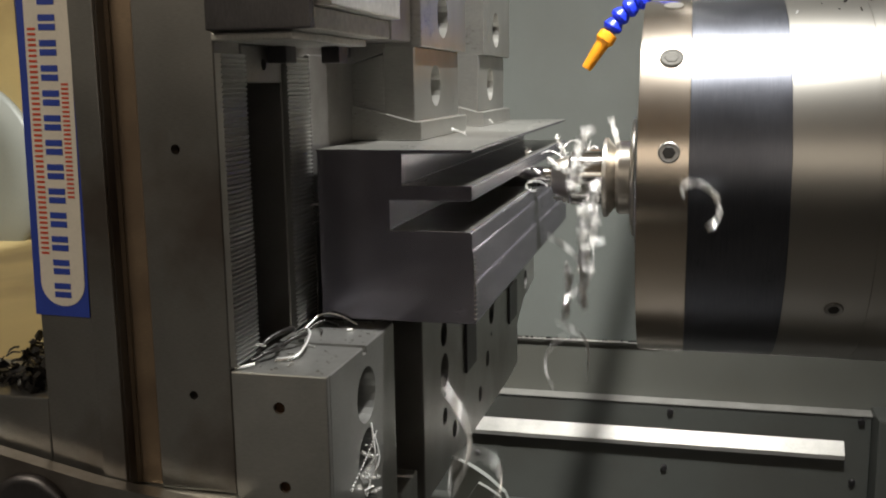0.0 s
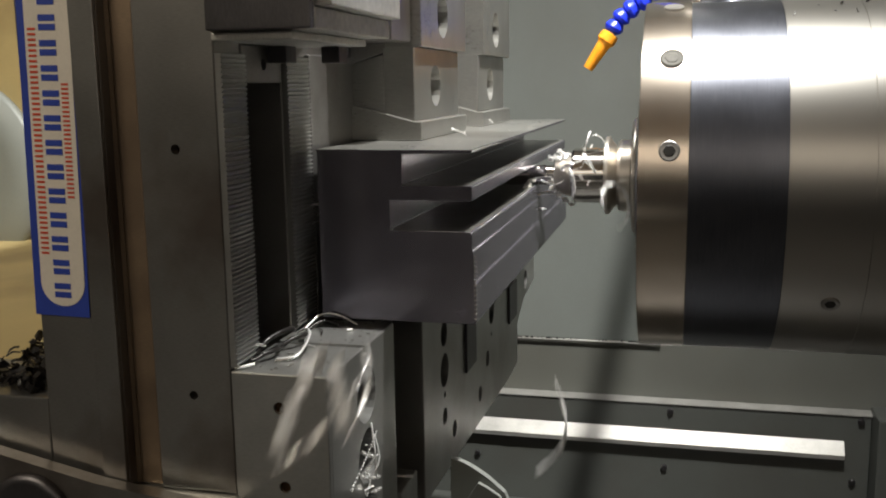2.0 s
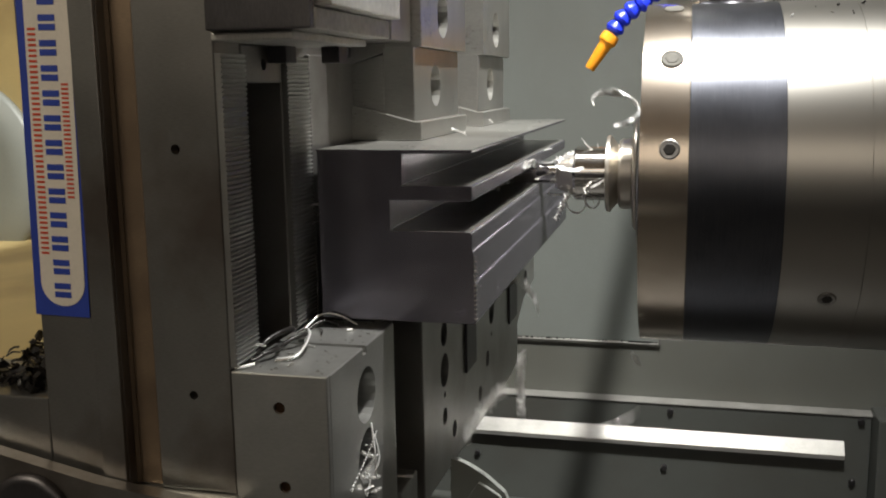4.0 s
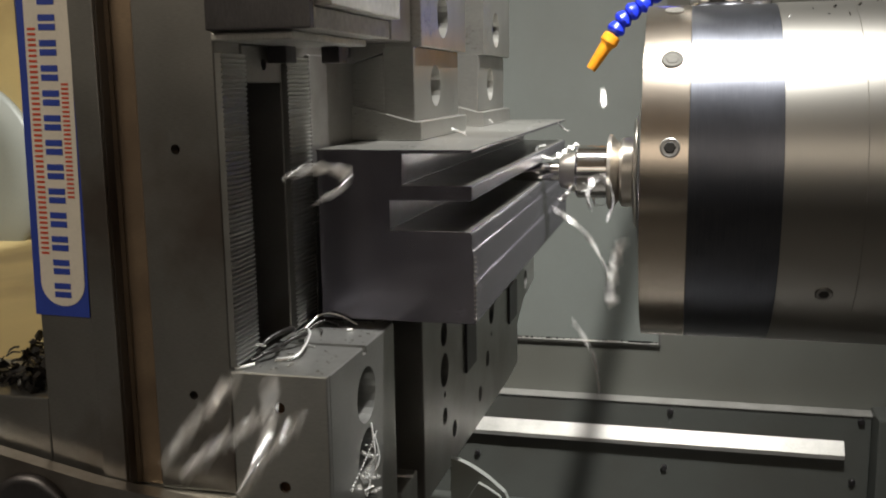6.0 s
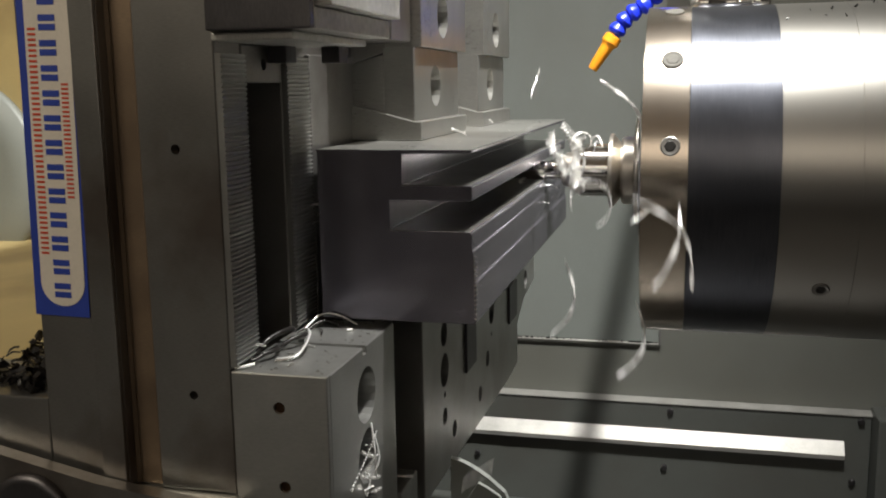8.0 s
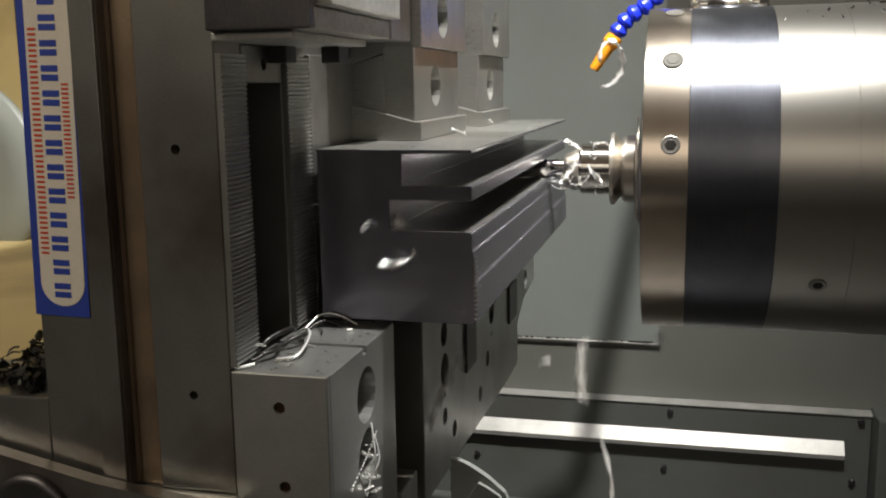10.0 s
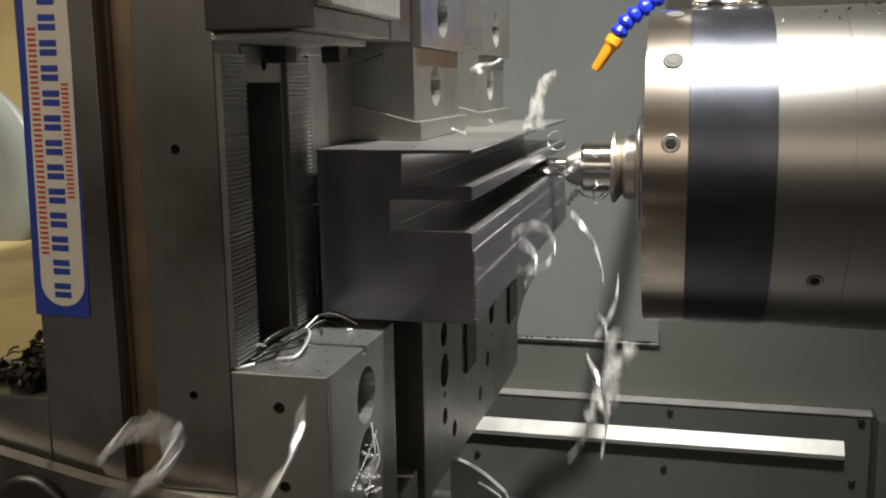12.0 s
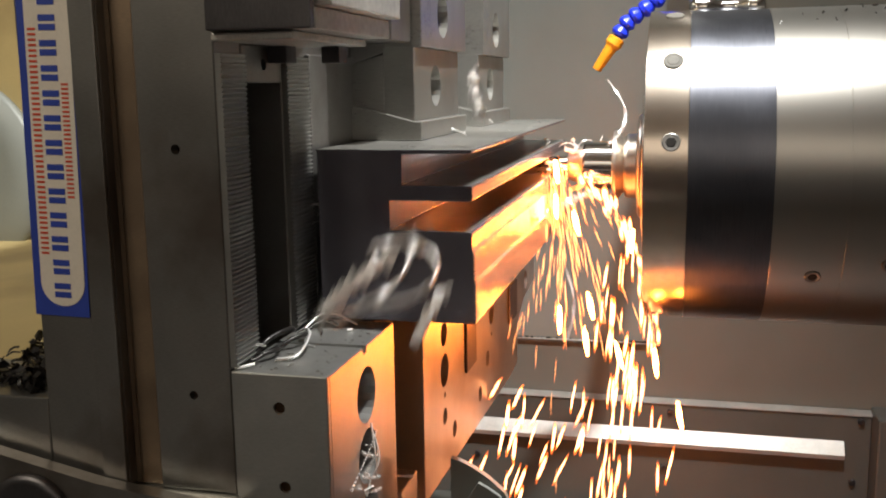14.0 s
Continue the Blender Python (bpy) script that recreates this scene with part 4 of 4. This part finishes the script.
    fly(3.0, (-0.050, 0.480, 1.320), "n")
    fly(3.0, (-0.026, 0.450, 1.315), "b")
    fly(3.0, (-0.048, 0.450, 1.221), "n")
    fly(3.0, (-0.073, 0.450, 1.219), "n")
    fly(5.5, (-0.050, 0.500, 1.322), "c")
    fly(5.5, (-0.038, 0.500, 1.276), "c")
    fly(5.5, (-0.043, 0.480, 1.309), "n")
    fly(5.5, (-0.055, 0.500, 1.296), "c")
    fly(5.5, (-0.040, 0.500, 1.370), "n")
    fly(5.5, (-0.064, 0.400, 1.364), "a")
    fly(6.0, (-0.048, 0.480, 1.320), "n")
    fly(6.0, (-0.032, 0.480, 1.306), "c")
    fly(6.5, (-0.028, 0.420, 1.298), "c")
    fly(6.5, (-0.014, 0.400, 1.315), "b")
    fly(6.5, (-0.021, 0.420, 1.275), "c")
    fly(6.5, (-0.052, 0.420, 1.259), "n")
    fly(6.5, (-0.067, 0.420, 1.250), "c")
    fly(6.5, (-0.047, 0.500, 1.347), "c")
    fly(6.5, (-0.055, 0.400, 1.343), "c")
    fly(7.0, (-0.043, 0.450, 1.255), "c")
    fly(7.0, (-0.046, 0.450, 1.235), "n")
    fly(7.0, (-0.027, 0.450, 1.256), "n")
    fly(7.0, (-0.015, 0.450, 1.283), "n")
    fly(7.0, (0.013, 0.420, 1.238), "n")
    fly(7.0, (-0.024, 0.480, 1.309), "b")
    fly(7.0, (-0.044, 0.480, 1.271), "n")
    fly(7.0, (-0.103, 0.360, 1.249), "n")
    fly(7.5, (-0.073, 0.280, 1.348), "b")
    fly(7.5, (-0.099, 0.200, 1.324), "n")
    fly(7.5, (-0.046, 0.450, 1.255), "b")
    fly(7.5, (-0.067, 0.400, 1.319), "n")
    fly(7.5, (-0.049, 0.480, 1.322), "b")
    fly(7.5, (-0.035, 0.500, 1.407), "c")
    fly(7.5, (-0.079, 0.450, 1.423), "n")
    fly(7.5, (-0.074, 0.400, 1.378), "a")
    fly(7.5, (-0.100, 0.340, 1.262), "n")
    fly(8.0, (-0.053, 0.500, 1.358), "c")
    fly(8.0, (-0.008, 0.420, 1.329), "n")
    fly(8.0, (-0.026, 0.480, 1.271), "n")
    fly(8.0, (-0.033, 0.500, 1.379), "n")
    fly(10.5, (-0.068, 0.400, 1.349), "c")
    fly(10.5, (-0.044, 0.500, 1.337), "c")
    fly(10.5, (-0.032, 0.500, 1.335), "c")
    fly(10.5, (-0.068, 0.420, 1.292), "n")
    fly(10.5, (-0.035, 0.450, 1.243), "b")
    fly(10.5, (-0.080, 0.420, 1.233), "n")
    fly(10.5, (-0.115, 0.400, 1.395), "n")
    fly(11.0, (-0.042, 0.500, 1.394), "b")
    fly(11.0, (-0.042, 0.480, 1.323), "b")
    fly(11.0, (-0.031, 0.500, 1.350), "c")
    fly(11.0, (-0.049, 0.500, 1.302), "a")
    fly(11.0, (-0.105, 0.190, 1.379), "n")
    fly(11.5, (0.025, 0.400, 1.357), "c")
    fly(11.5, (0.016, 0.400, 1.319), "n")
    fly(11.5, (-0.091, 0.400, 1.392), "a")
    fly(11.5, (-0.072, 0.360, 1.327), "n")
    fly(11.5, (-0.068, 0.500, 1.425), "n")
    fly(11.5, (-0.042, 0.500, 1.381), "c")
    fly(11.5, (-0.049, 0.500, 1.291), "a")
    fly(11.5, (0.020, 0.450, 1.221), "n")
    fly(12.0, (-0.074, 0.500, 1.390), "c")
    fly(12.0, (-0.063, 0.400, 1.327), "a")
    fly(12.0, (-0.031, 0.480, 1.251), "c")
    fly(12.0, (-0.038, 0.480, 1.244), "c")
    fly(12.0, (-0.037, 0.500, 1.282), "n")
    fly(12.0, (-0.048, 0.480, 1.222), "n")
    fly(12.0, (-0.140, 0.220, 1.300), "b")
    fly(12.0, (-0.107, 0.220, 1.303), "n")
    fly(12.0, (-0.085, 0.420, 1.407), "a")
    fly(12.5, (-0.040, 0.500, 1.296), "c")
    fly(12.5, (-0.028, 0.480, 1.306), "n")
    fly(12.5, (-0.047, 0.500, 1.317), "a")
    fly(12.5, (-0.031, 0.500, 1.266), "n")
    fly(13.0, (-0.047, 0.500, 1.350), "n")
    fly(13.0, (-0.044, 0.500, 1.332), "c")
    fly(13.0, (-0.059, 0.420, 1.342), "a")
    fly(13.5, (0.005, 0.420, 1.384), "c")
    fly(13.5, (-0.068, 0.500, 1.385), "a")


def random_chips(n):
    """Further chips, thrown at even odds all through the cut."""
    for i in range(n):
        t = 14.0 * (i + dice.random()) / n
        start = tool_point(t)
        k = len(FLIGHTS)
        v0 = Vector((dice.uniform(-0.3, 0.5), dice.uniform(-1.0, 0.1), dice.uniform(-0.7, 1.2)))
        kind = dice.choice("aaabcnn")
        ob = new(KINDS[kind][0], dice.choice(CHIPS[kind]))
        ob.scale = [dice.uniform(0.7, 1.2)] * 3
        tagged(ob, KINDS[kind][1], "metal chip", group="flying chips")
        axis = Vector((dice.uniform(-1, 1), dice.uniform(-1, 1), dice.uniform(-1, 1))).normalized()
        FLIGHTS.append((ob, t, start, v0, k, dice.uniform(5, 20), axis, None))


def steady_chips():
    """The even stream of chips between the bursts."""
    for first in (3.2, 8.3):
        for i in range(64):
            place = (dice.uniform(-0.13, -0.02), dice.uniform(0.38, 0.52), dice.uniform(1.16, 1.42))
            if i % 6 == 0:
                place = (dice.uniform(-0.2, -0.1), dice.uniform(0.2, 0.27), dice.uniform(1.28, 1.42))
            fly(first + 0.0325 * i, place, dice.choice("abcncn"))


def spark_shape(length, width, seed):
    rnd = random.Random(seed)
    n = 8
    pts = [Vector((length * (i / (n - 1) - 0.5), 0.02 * length * math.sin(2.5 * i / n) * rnd.uniform(-1, 1), 0)) for i in range(n)]
    return ribbon(pts, [width * math.sin(math.pi * (i + 0.7) / (n + 0.4)) for i in range(n)], width * 0.6, lambda i: (0, 0.3, 1))


def glowing_mesh(name, length, width, seed, core):
    """A glowing chip: a white-hot middle, its orange halo put into the colour of both ends."""
    me = shape_mesh(name, spark_shape(length, width, seed), core)
    me.materials.append(M["spark_halo"])
    for poly in me.polygons:
        if abs(poly.center.x) > 0.3 * length:
            poly.material_index = 1
    return me


def sparks():
    """Glowing chips thrown when the cutter overheats near the end."""
    thin = [glowing_mesh("spark", 0.012, 0.0003, i, "spark_fine") for i in range(4)]
    fat = [glowing_mesh("glowing_chip", 0.014 + 0.002 * i, 0.0009 + 0.0004 * (i % 3), i + 9, "spark") for i in range(5)]
    ember = [glowing_mesh("glowing_chip", 0.006 + 0.001 * i, 0.0012, i + 30, "spark") for i in range(3)]
    hot = [shape_mesh("glowing_chip", spark_shape(0.014, 0.0026, i + 20), "spark_hot") for i in range(3)]

    def throw(mesh, t, v0, label, off=(0, 0, 0)):
        ob = new(mesh.name.split(".")[0], mesh)
        tagged(ob, label, "spark", group="sparks")
        k = len(FLIGHTS)
        lie = (v0 + Vector((0, 0, -0.9))).normalized().to_track_quat("X", "Z").to_matrix().to_4x4()
        FLIGHTS.append((ob, t, tool_point(t) + Vector(off), v0, k, 0.3, Vector((0, 1, 0)), lie))
    # the fine fan at the cutter, thin at first and dense at the end
    for i in range(230):
        t = 13.25 + 0.63 * (i / 30) if i < 30 else 13.905 + 0.085 * (i - 30) / 199
        a, v = dice.gauss(-1.15, 0.5), dice.uniform(0.25, 1.0)
        throw(thin[i % 4], t, Vector((v * 0.75 * math.cos(a), dice.uniform(-0.45, 0.0), v * math.sin(a))), "thin glowing spark from the cutter", (dice.uniform(-0.012, 0.004), -0.012, dice.uniform(-0.004, 0.008)))
    # chips that strike the nose and fall, drifting back under the workpiece
    for i in range(150):
        t = 13.16 + 0.76 * (i / 149)
        off = (dice.gauss(0.049, 0.005), -0.03, dice.uniform(-0.04, 0.0))
        lean = dice.uniform(-0.42, -0.1) if i < 95 else dice.uniform(-0.16, 0.0)
        throw(fat[i % 5], t, Vector((lean, dice.uniform(-0.2, 0.0), dice.uniform(-0.9, 0.0))), "orange glowing steel chip from the cutter", off)
    for i in range(18):
        t = 13.3 + 0.62 * (i / 17)
        v0 = Vector((dice.uniform(-0.1, 0.12), dice.uniform(-0.2, -0.05), dice.uniform(-0.5, 0.0)))
        throw(fat[i % 5], t, v0, "orange glowing steel chip from the cutter", (dice.uniform(0.0, 0.04), -0.02, dice.uniform(-0.05, 0.0)))
    for i in range(22):
        off = (dice.uniform(0.03, 0.052), -0.03, dice.uniform(-0.045, -0.01))
        throw(ember[i % 3] if i % 2 else fat[i % 5], 13.41 + 0.045 * i / 21, Vector((dice.uniform(-0.1, 0.05), dice.uniform(-0.1, 0.0), dice.uniform(-0.1, 0.5))), "orange glowing steel chip from the cutter", off)
    for i in range(70):
        off = (dice.gauss(0.046, 0.007), -0.03, dice.uniform(-0.05, -0.01))
        throw(fat[i % 5], 13.8 + 0.14 * i / 69, Vector((dice.uniform(-0.12, 0.02), dice.uniform(-0.2, 0.0), dice.uniform(-0.8, 0.0))), "orange glowing steel chip from the cutter", off)
    # the arc from the cutter to the nose just before the end
    for i in range(80):
        s = (i + dice.random()) / 80
        off = (0.062 * s ** 0.8, -0.014, 0.004 - 0.07 * s * s + dice.gauss(0, 0.003))
        v0 = Vector((0.45 * (1 - s), dice.uniform(-0.25, 0.0), -0.2 - 1.0 * s))
        throw(ember[i % 3] if i % 4 else thin[i % 4], 13.955 + 0.03 * dice.random(), v0, "orange glowing steel chip from the cutter", off)
    # a low burst off the guard at the end
    for i in range(34):
        off = (dice.gauss(0.03, 0.025) - 0.01 * (i % 3), -0.03, dice.uniform(-0.13, -0.115))
        v0 = Vector((dice.uniform(-0.5, -0.05), dice.uniform(-0.3, -0.05), dice.uniform(-0.7, 0.1)))
        throw(fat[i % 5], 13.9 + 0.06 * i / 33, v0, "orange glowing steel chip from the cutter", off)
    for i in range(21):
        late = i >= 11
        t = 13.86 + 0.011 * (i - 11) if late else 13.35 + 0.53 * (i / 10) ** 0.8
        v0 = Vector((dice.uniform(-0.05, 0.35), dice.uniform(-0.35, -0.1), dice.uniform(-0.4, 0.5)))
        throw(hot[i % 3], t, v0, "white-hot steel chip from the cutter", (0.046, -0.02, -0.035) if i % 3 == 1 else (-0.006, -0.012, -0.006))


def nest():
    """Swarf wound round the cutter, turning with it."""
    rnd = random.Random(21)
    t = thing("swarf_nest", "tangle of bright steel chips wound round the cutter", "metal chips", HEAD0)
    for i in range(15):
        bm = chip_shape("bcnb"[i % 4], i + 40)
        a = rnd.uniform(0, 6.28)
        r = rnd.uniform(0.007, 0.02)
        bm.transform(Matrix.Translation((rnd.uniform(-0.085, -0.04), r * math.cos(a), r * math.sin(a))) @ Euler((rnd.uniform(0, 6), rnd.uniform(0, 6), rnd.uniform(0, 6))).to_matrix().to_4x4())
        part("chip_curl", bm, "chip", t)
    return t


def tube(points, r, bm=None):
    """A round strand through points."""
    bm = bm or bmesh.new()
    rings = []
    for i, q in enumerate(points):
        d = (points[min(len(points) - 1, i + 1)] - points[max(0, i - 1)]).normalized()
        m = turned(d)
        rings.append([bm.verts.new(q + m @ Vector((r * math.cos(math.tau * j / 6), r * math.sin(math.tau * j / 6), 0))) for j in range(6)])
    for a, b in zip(rings, rings[1:]):
        for j in range(6):
            bm.faces.new((a[j], a[(j + 1) % 6], b[(j + 1) % 6], b[j])).smooth = True
    bm.faces.new(rings[0])
    bm.faces.new(rings[-1])
    return bm


def bow(points, n=20):
    """A smooth line through a few points."""
    out = []
    for i in range(len(points) - 1):
        p0, p1, p2, p3 = (Vector(points[max(0, i - 1)]), Vector(points[i]), Vector(points[i + 1]), Vector(points[min(len(points) - 1, i + 2)]))
        for j in range(n):
            s = j / n
            out.append(0.5 * ((2 * p1) + (p2 - p0) * s + (2 * p0 - 5 * p1 + 4 * p2 - p3) * s * s + (3 * p1 - p0 - 3 * p2 + p3) * s ** 3))
    return out + [Vector(points[-1])]


def lying_chips():
    """Swarf that lies on the fixture."""
    z = 1.3048
    rnd = random.Random(8)
    arcs = [([(-0.1374, 0.305, z), (-0.1309, 0.3085, z + 0.001), (-0.1318, 0.322, z + 0.004), (-0.137, 0.333, z + 0.004), (-0.143, 0.338, z + 0.001)], 0.00055, "chip", "bright curved chip lying on the jaw block"),
            ([(-0.1375, 0.3035, z), (-0.1335, 0.3055, z), (-0.1318, 0.309, z)], 0.0004, "chrome", "small bright chip lying on the jaw block"),
            ([(-0.1435, 0.345, z), (-0.140, 0.355, z + 0.004), (-0.134, 0.3585, z + 0.0035), (-0.1255, 0.358, z)], 0.0004, "chip", "thin bright wire chip lying on the jaw block"),
            ([(-0.1425, 0.348, z), (-0.138, 0.354, z + 0.002), (-0.133, 0.356, z)], 0.0007, "chip_dark", "dark curled chip lying on the jaw block"),
            ([(-0.1472, 0.2915, z), (-0.1445, 0.2925, z + 0.0005), (-0.1415, 0.2955, z + 0.001)], 0.0005, "chip", "bright chip by the serrated strip"),
            ([(-0.1385, 0.349, z), (-0.1350, 0.3435, z + 0.001), (-0.1335, 0.338, z)], 0.0004, "chrome", "thin bright hook of swarf on the jaw block"),
            ([(-0.1335, 0.325, z), (-0.1305, 0.324, z)], 0.0003, "chip", "short bright sliver on the jaw block"),
            ([(-0.1265, 0.3485, z), (-0.1245, 0.3495, z)], 0.0006, "chip", "short bright sliver on the jaw block"),
            ([(-0.144, 0.315, z), (-0.138, 0.322, z + 0.003), (-0.136, 0.329, z + 0.003), (-0.142, 0.335, z)], 0.0009, "chip_dark", "dark curled chip lying on the jaw block"),
            ([(-0.1462, 0.305, z), (-0.1435, 0.312, z + 0.005), (-0.1405, 0.324, z + 0.006), (-0.1445, 0.338, z + 0.002)], 0.0010, "chip_dark", "dark curled chip lying on the jaw block"),
            ([(-0.1455, 0.3, z), (-0.1415, 0.304, z + 0.002), (-0.1395, 0.311, z + 0.002), (-0.143, 0.319, z)], 0.0009, "chip_dark", "dark curled chip lying on the jaw block")]
    for pts, r, mat, label in arcs:
        base = Vector(pts[0])
        bm = tube([q - base for q in bow(pts)], r)
        ob = part("metal_chip", bm, mat, None, label)
        ob.location = base
        tagged(ob, category="metal chip", group="chips on the fixture")
    # a dotted strand and a bundle caught in the counterbore
    bm = bmesh.new()
    path = bow([(-0.1118, 0.3377, 1.2683), (-0.1105, 0.326, 1.2662), (-0.111, 0.318, 1.262), (-0.1112, 0.305, 1.2574)], 14)
    for a, b in list(zip(path, path[1:]))[::2]:
        tube([a, b], 0.0003, bm)
    tube(bow([(-0.1115, 0.3305, 1.274), (-0.109, 0.327, 1.262), (-0.1105, 0.331, 1.253)], 10), 0.0004, bm)
    tube(bow([(-0.1115, 0.334, 1.268), (-0.1085, 0.330, 1.260), (-0.1105, 0.326, 1.254), (-0.1112, 0.322, 1.248)], 10), 0.0003, bm)
    tagged(part("swarf_strand", bm, "chip"), "bright twisted strand of swarf caught on the jaw", "metal chips")
    for i in range(9):
        ob = new("metal_chip", CHIPS["ac"[i % 2]][i % 4])
        ob.location = (-0.1108, 0.3285 + rnd.uniform(-0.006, 0.005), 1.2665 - 0.0026 * i)
        ob.rotation_euler, ob.scale = (rnd.uniform(0.9, 1.9), rnd.uniform(-0.5, 0.5), rnd.uniform(0, 6)), [0.45] * 3
        tagged(ob, "small bright jagged chip caught in the jaw's screw bore", "metal chip", group="chips on the fixture")
    # crumbs on the block's top
    bm = bmesh.new()
    for i in range(60):
        x, y = rnd.uniform(-0.143, -0.115), rnd.uniform(0.292, 0.364)
        if 0.325 < y < 0.332:
            continue
        s = rnd.uniform(0.00018, 0.0005)
        box(x, x + s * rnd.uniform(1, 3), y, y + s, 1.3043, 1.3043 + s, 0, bm)
    tagged(part("chip_crumbs", bm, "chrome"), "fine bright crumbs of swarf on the jaw block", "metal chips", kind="stuff")
    bm = bmesh.new()
    for i in range(16):
        x, y = rnd.uniform(-0.1165, -0.08), rnd.uniform(0.366, 0.66)
        s = rnd.uniform(0.00012, 0.0003)
        box(x, x + s * rnd.uniform(1, 3), y, y + s, 1.3753, 1.3753 + s, 0, bm)
    tagged(part("chip_crumbs", bm, "chip"), "fine bright crumbs of swarf on the workpiece", "metal chips", kind="stuff")
    for x, y, zz, h in ((-0.0790, 0.4, 1.3756, 0.9), (-0.095, 0.545, 1.3756, 0.8)):
        ob = new("metal_chip", CHIPS["b"][1])
        ob.location, ob.rotation_euler, ob.scale = (x - 0.02, y + 0.03, zz + 0.002), (0.3, 0.2, h), (0.7, 0.7, 0.7)
        tagged(ob, "small dark curl of swarf resting on the workpiece", "metal chip", group="chips on the fixture")
    for x, y, zz, h in ((-0.1435, 0.3655, 1.352, 0.2), (-0.1435, 0.366, 1.349, 1.2), (-0.1437, 0.3652, 1.3445, 2.0), (-0.144, 0.307, 1.3085, 0.6), (-0.1435, 0.300, 1.307, 1.5)):
        ob = new("metal_chip", CHIPS["a"][int(h * 2) % 4])
        ob.location, ob.rotation_euler, ob.scale = (x, y, zz), (h, 0.2, h * 2), (0.6, 0.6, 0.6)
        tagged(ob, "tiny bright chip stuck on the serrated jaw strip", "metal chip", group="chips on the fixture")
    for i in range(16):
        ob = new("metal_chip", CHIPS["bcan"[i % 4]][i % 3])
        low = i % 3 > 0
        ob.location = (rnd.uniform(-0.111, -0.099), rnd.uniform(0.362, 0.398), 1.1985) if low else (rnd.uniform(-0.134, -0.116), rnd.uniform(0.374, 0.396), 1.2295)
        ob.rotation_euler, ob.scale = (rnd.uniform(-0.5, 0.5), rnd.uniform(-0.4, 0.4), rnd.uniform(0, 6)), [rnd.uniform(0.7, 1.1)] * 3
        tagged(ob, "bright steel chip lying on the fixture's foot", "metal chip", group="chips on the fixture")
    # swarf along the wall panel's lower flange
    bm = bmesh.new()
    for i in range(90):
        x = rnd.uniform(-0.3, -0.02) if i % 3 else rnd.gauss(-0.03, 0.008)
        if x > -0.018:
            continue
        w, h = rnd.uniform(0.0006, 0.003), rnd.uniform(0.0004, 0.0013)
        box(x - w, x, YB - 0.0047, YB - 0.0034, 1.1436, 1.1438 + h, 0, bm)
    tagged(part("chip_crumbs", bm, "chip_dark"), "dark oily crumbs of swarf along the wall flange", "metal chips", kind="stuff")
    # dark swarf heaped in the column's window
    bm = bmesh.new()
    for i in range(560):
        x = rnd.gauss(-0.236, 0.012) if i % 4 else rnd.uniform(-0.27, -0.222)
        y = rnd.uniform(0.292, 0.385)
        if x > -0.2215 or x < -0.36:
            continue
        hill = (0.016 * math.exp(-((x + 0.232) / 0.009) ** 2 - ((y - 0.335) / 0.03) ** 2) if i % 4 else 0) * rnd.random() + 0.0015 * rnd.random()
        m = Matrix.Translation((x, y, 1.2915 + hill)) @ Euler((rnd.uniform(0, 6), rnd.uniform(0, 6), rnd.uniform(0, 6))).to_matrix().to_4x4()
        r = rnd.uniform(0.0016, 0.0038)
        arc = rnd.uniform(0.4, 0.9)
        pts = [m @ Vector((r * math.cos(a * arc), r * math.sin(a * arc), 0.0002 * a)) for a in range(5)]
        up = (m.to_3x3() @ Vector((0.2, 0, 1))).normalized() * rnd.uniform(0.0006, 0.0019)
        low = [bm.verts.new(q - up) for q in pts]
        top = [bm.verts.new(q + up * rnd.uniform(0.6, 1.2)) for q in pts]
        for k in range(4):
            bm.faces.new((low[k], low[k + 1], top[k + 1], top[k]))
    tagged(part("chip_heap", bm, "chip_dark"), "heap of dark oily swarf in the column's window", "metal chips", kind="stuff")


def worn_edges(names, width):
    """A fine worn chamfer on the edges of machined parts."""
    for ob in list(scene.objects):
        if ob.type == "MESH" and ob.parent and ob.parent.name.split(".")[0] in names and len(ob.data.polygons) < 60:
            m = ob.modifiers.new("worn_edge", "BEVEL")
            m.width, m.segments, m.limit_method, m.angle_limit, m.use_clamp_overlap = width, 2, "ANGLE", radians(38), True


worn_edges(("top_clamp", "workpiece", "fixture_base", "vise_column"), 0.00045)
lying_chips()
swarf = nest()
thrown_chips()
random_chips(110)
steady_chips()
sparks()


def motions():
    end = HEAD0 + Vector((0, TRAVEL, 0))
    walk(head, [(0, Matrix.Translation(HEAD0)), (14, Matrix.Translation(end))])
    walk(coolant, [(0, pose(-0.0236, 0.63, 1.45)), (14, pose(-0.0236, 0.63 + TRAVEL, 1.45))])
    rows = []
    for i in range(0, 141):
        t = i * 0.1
        rows.append((t, pose(HEAD0.x, HEAD0.y + TRAVEL * t / 14, HEAD0.z, 77 * i)))
    walk(mill, rows)
    walk(swarf, rows)
    for ob, *flight in FLIGHTS:
        walk(ob, flight_rows(*flight))


motions()
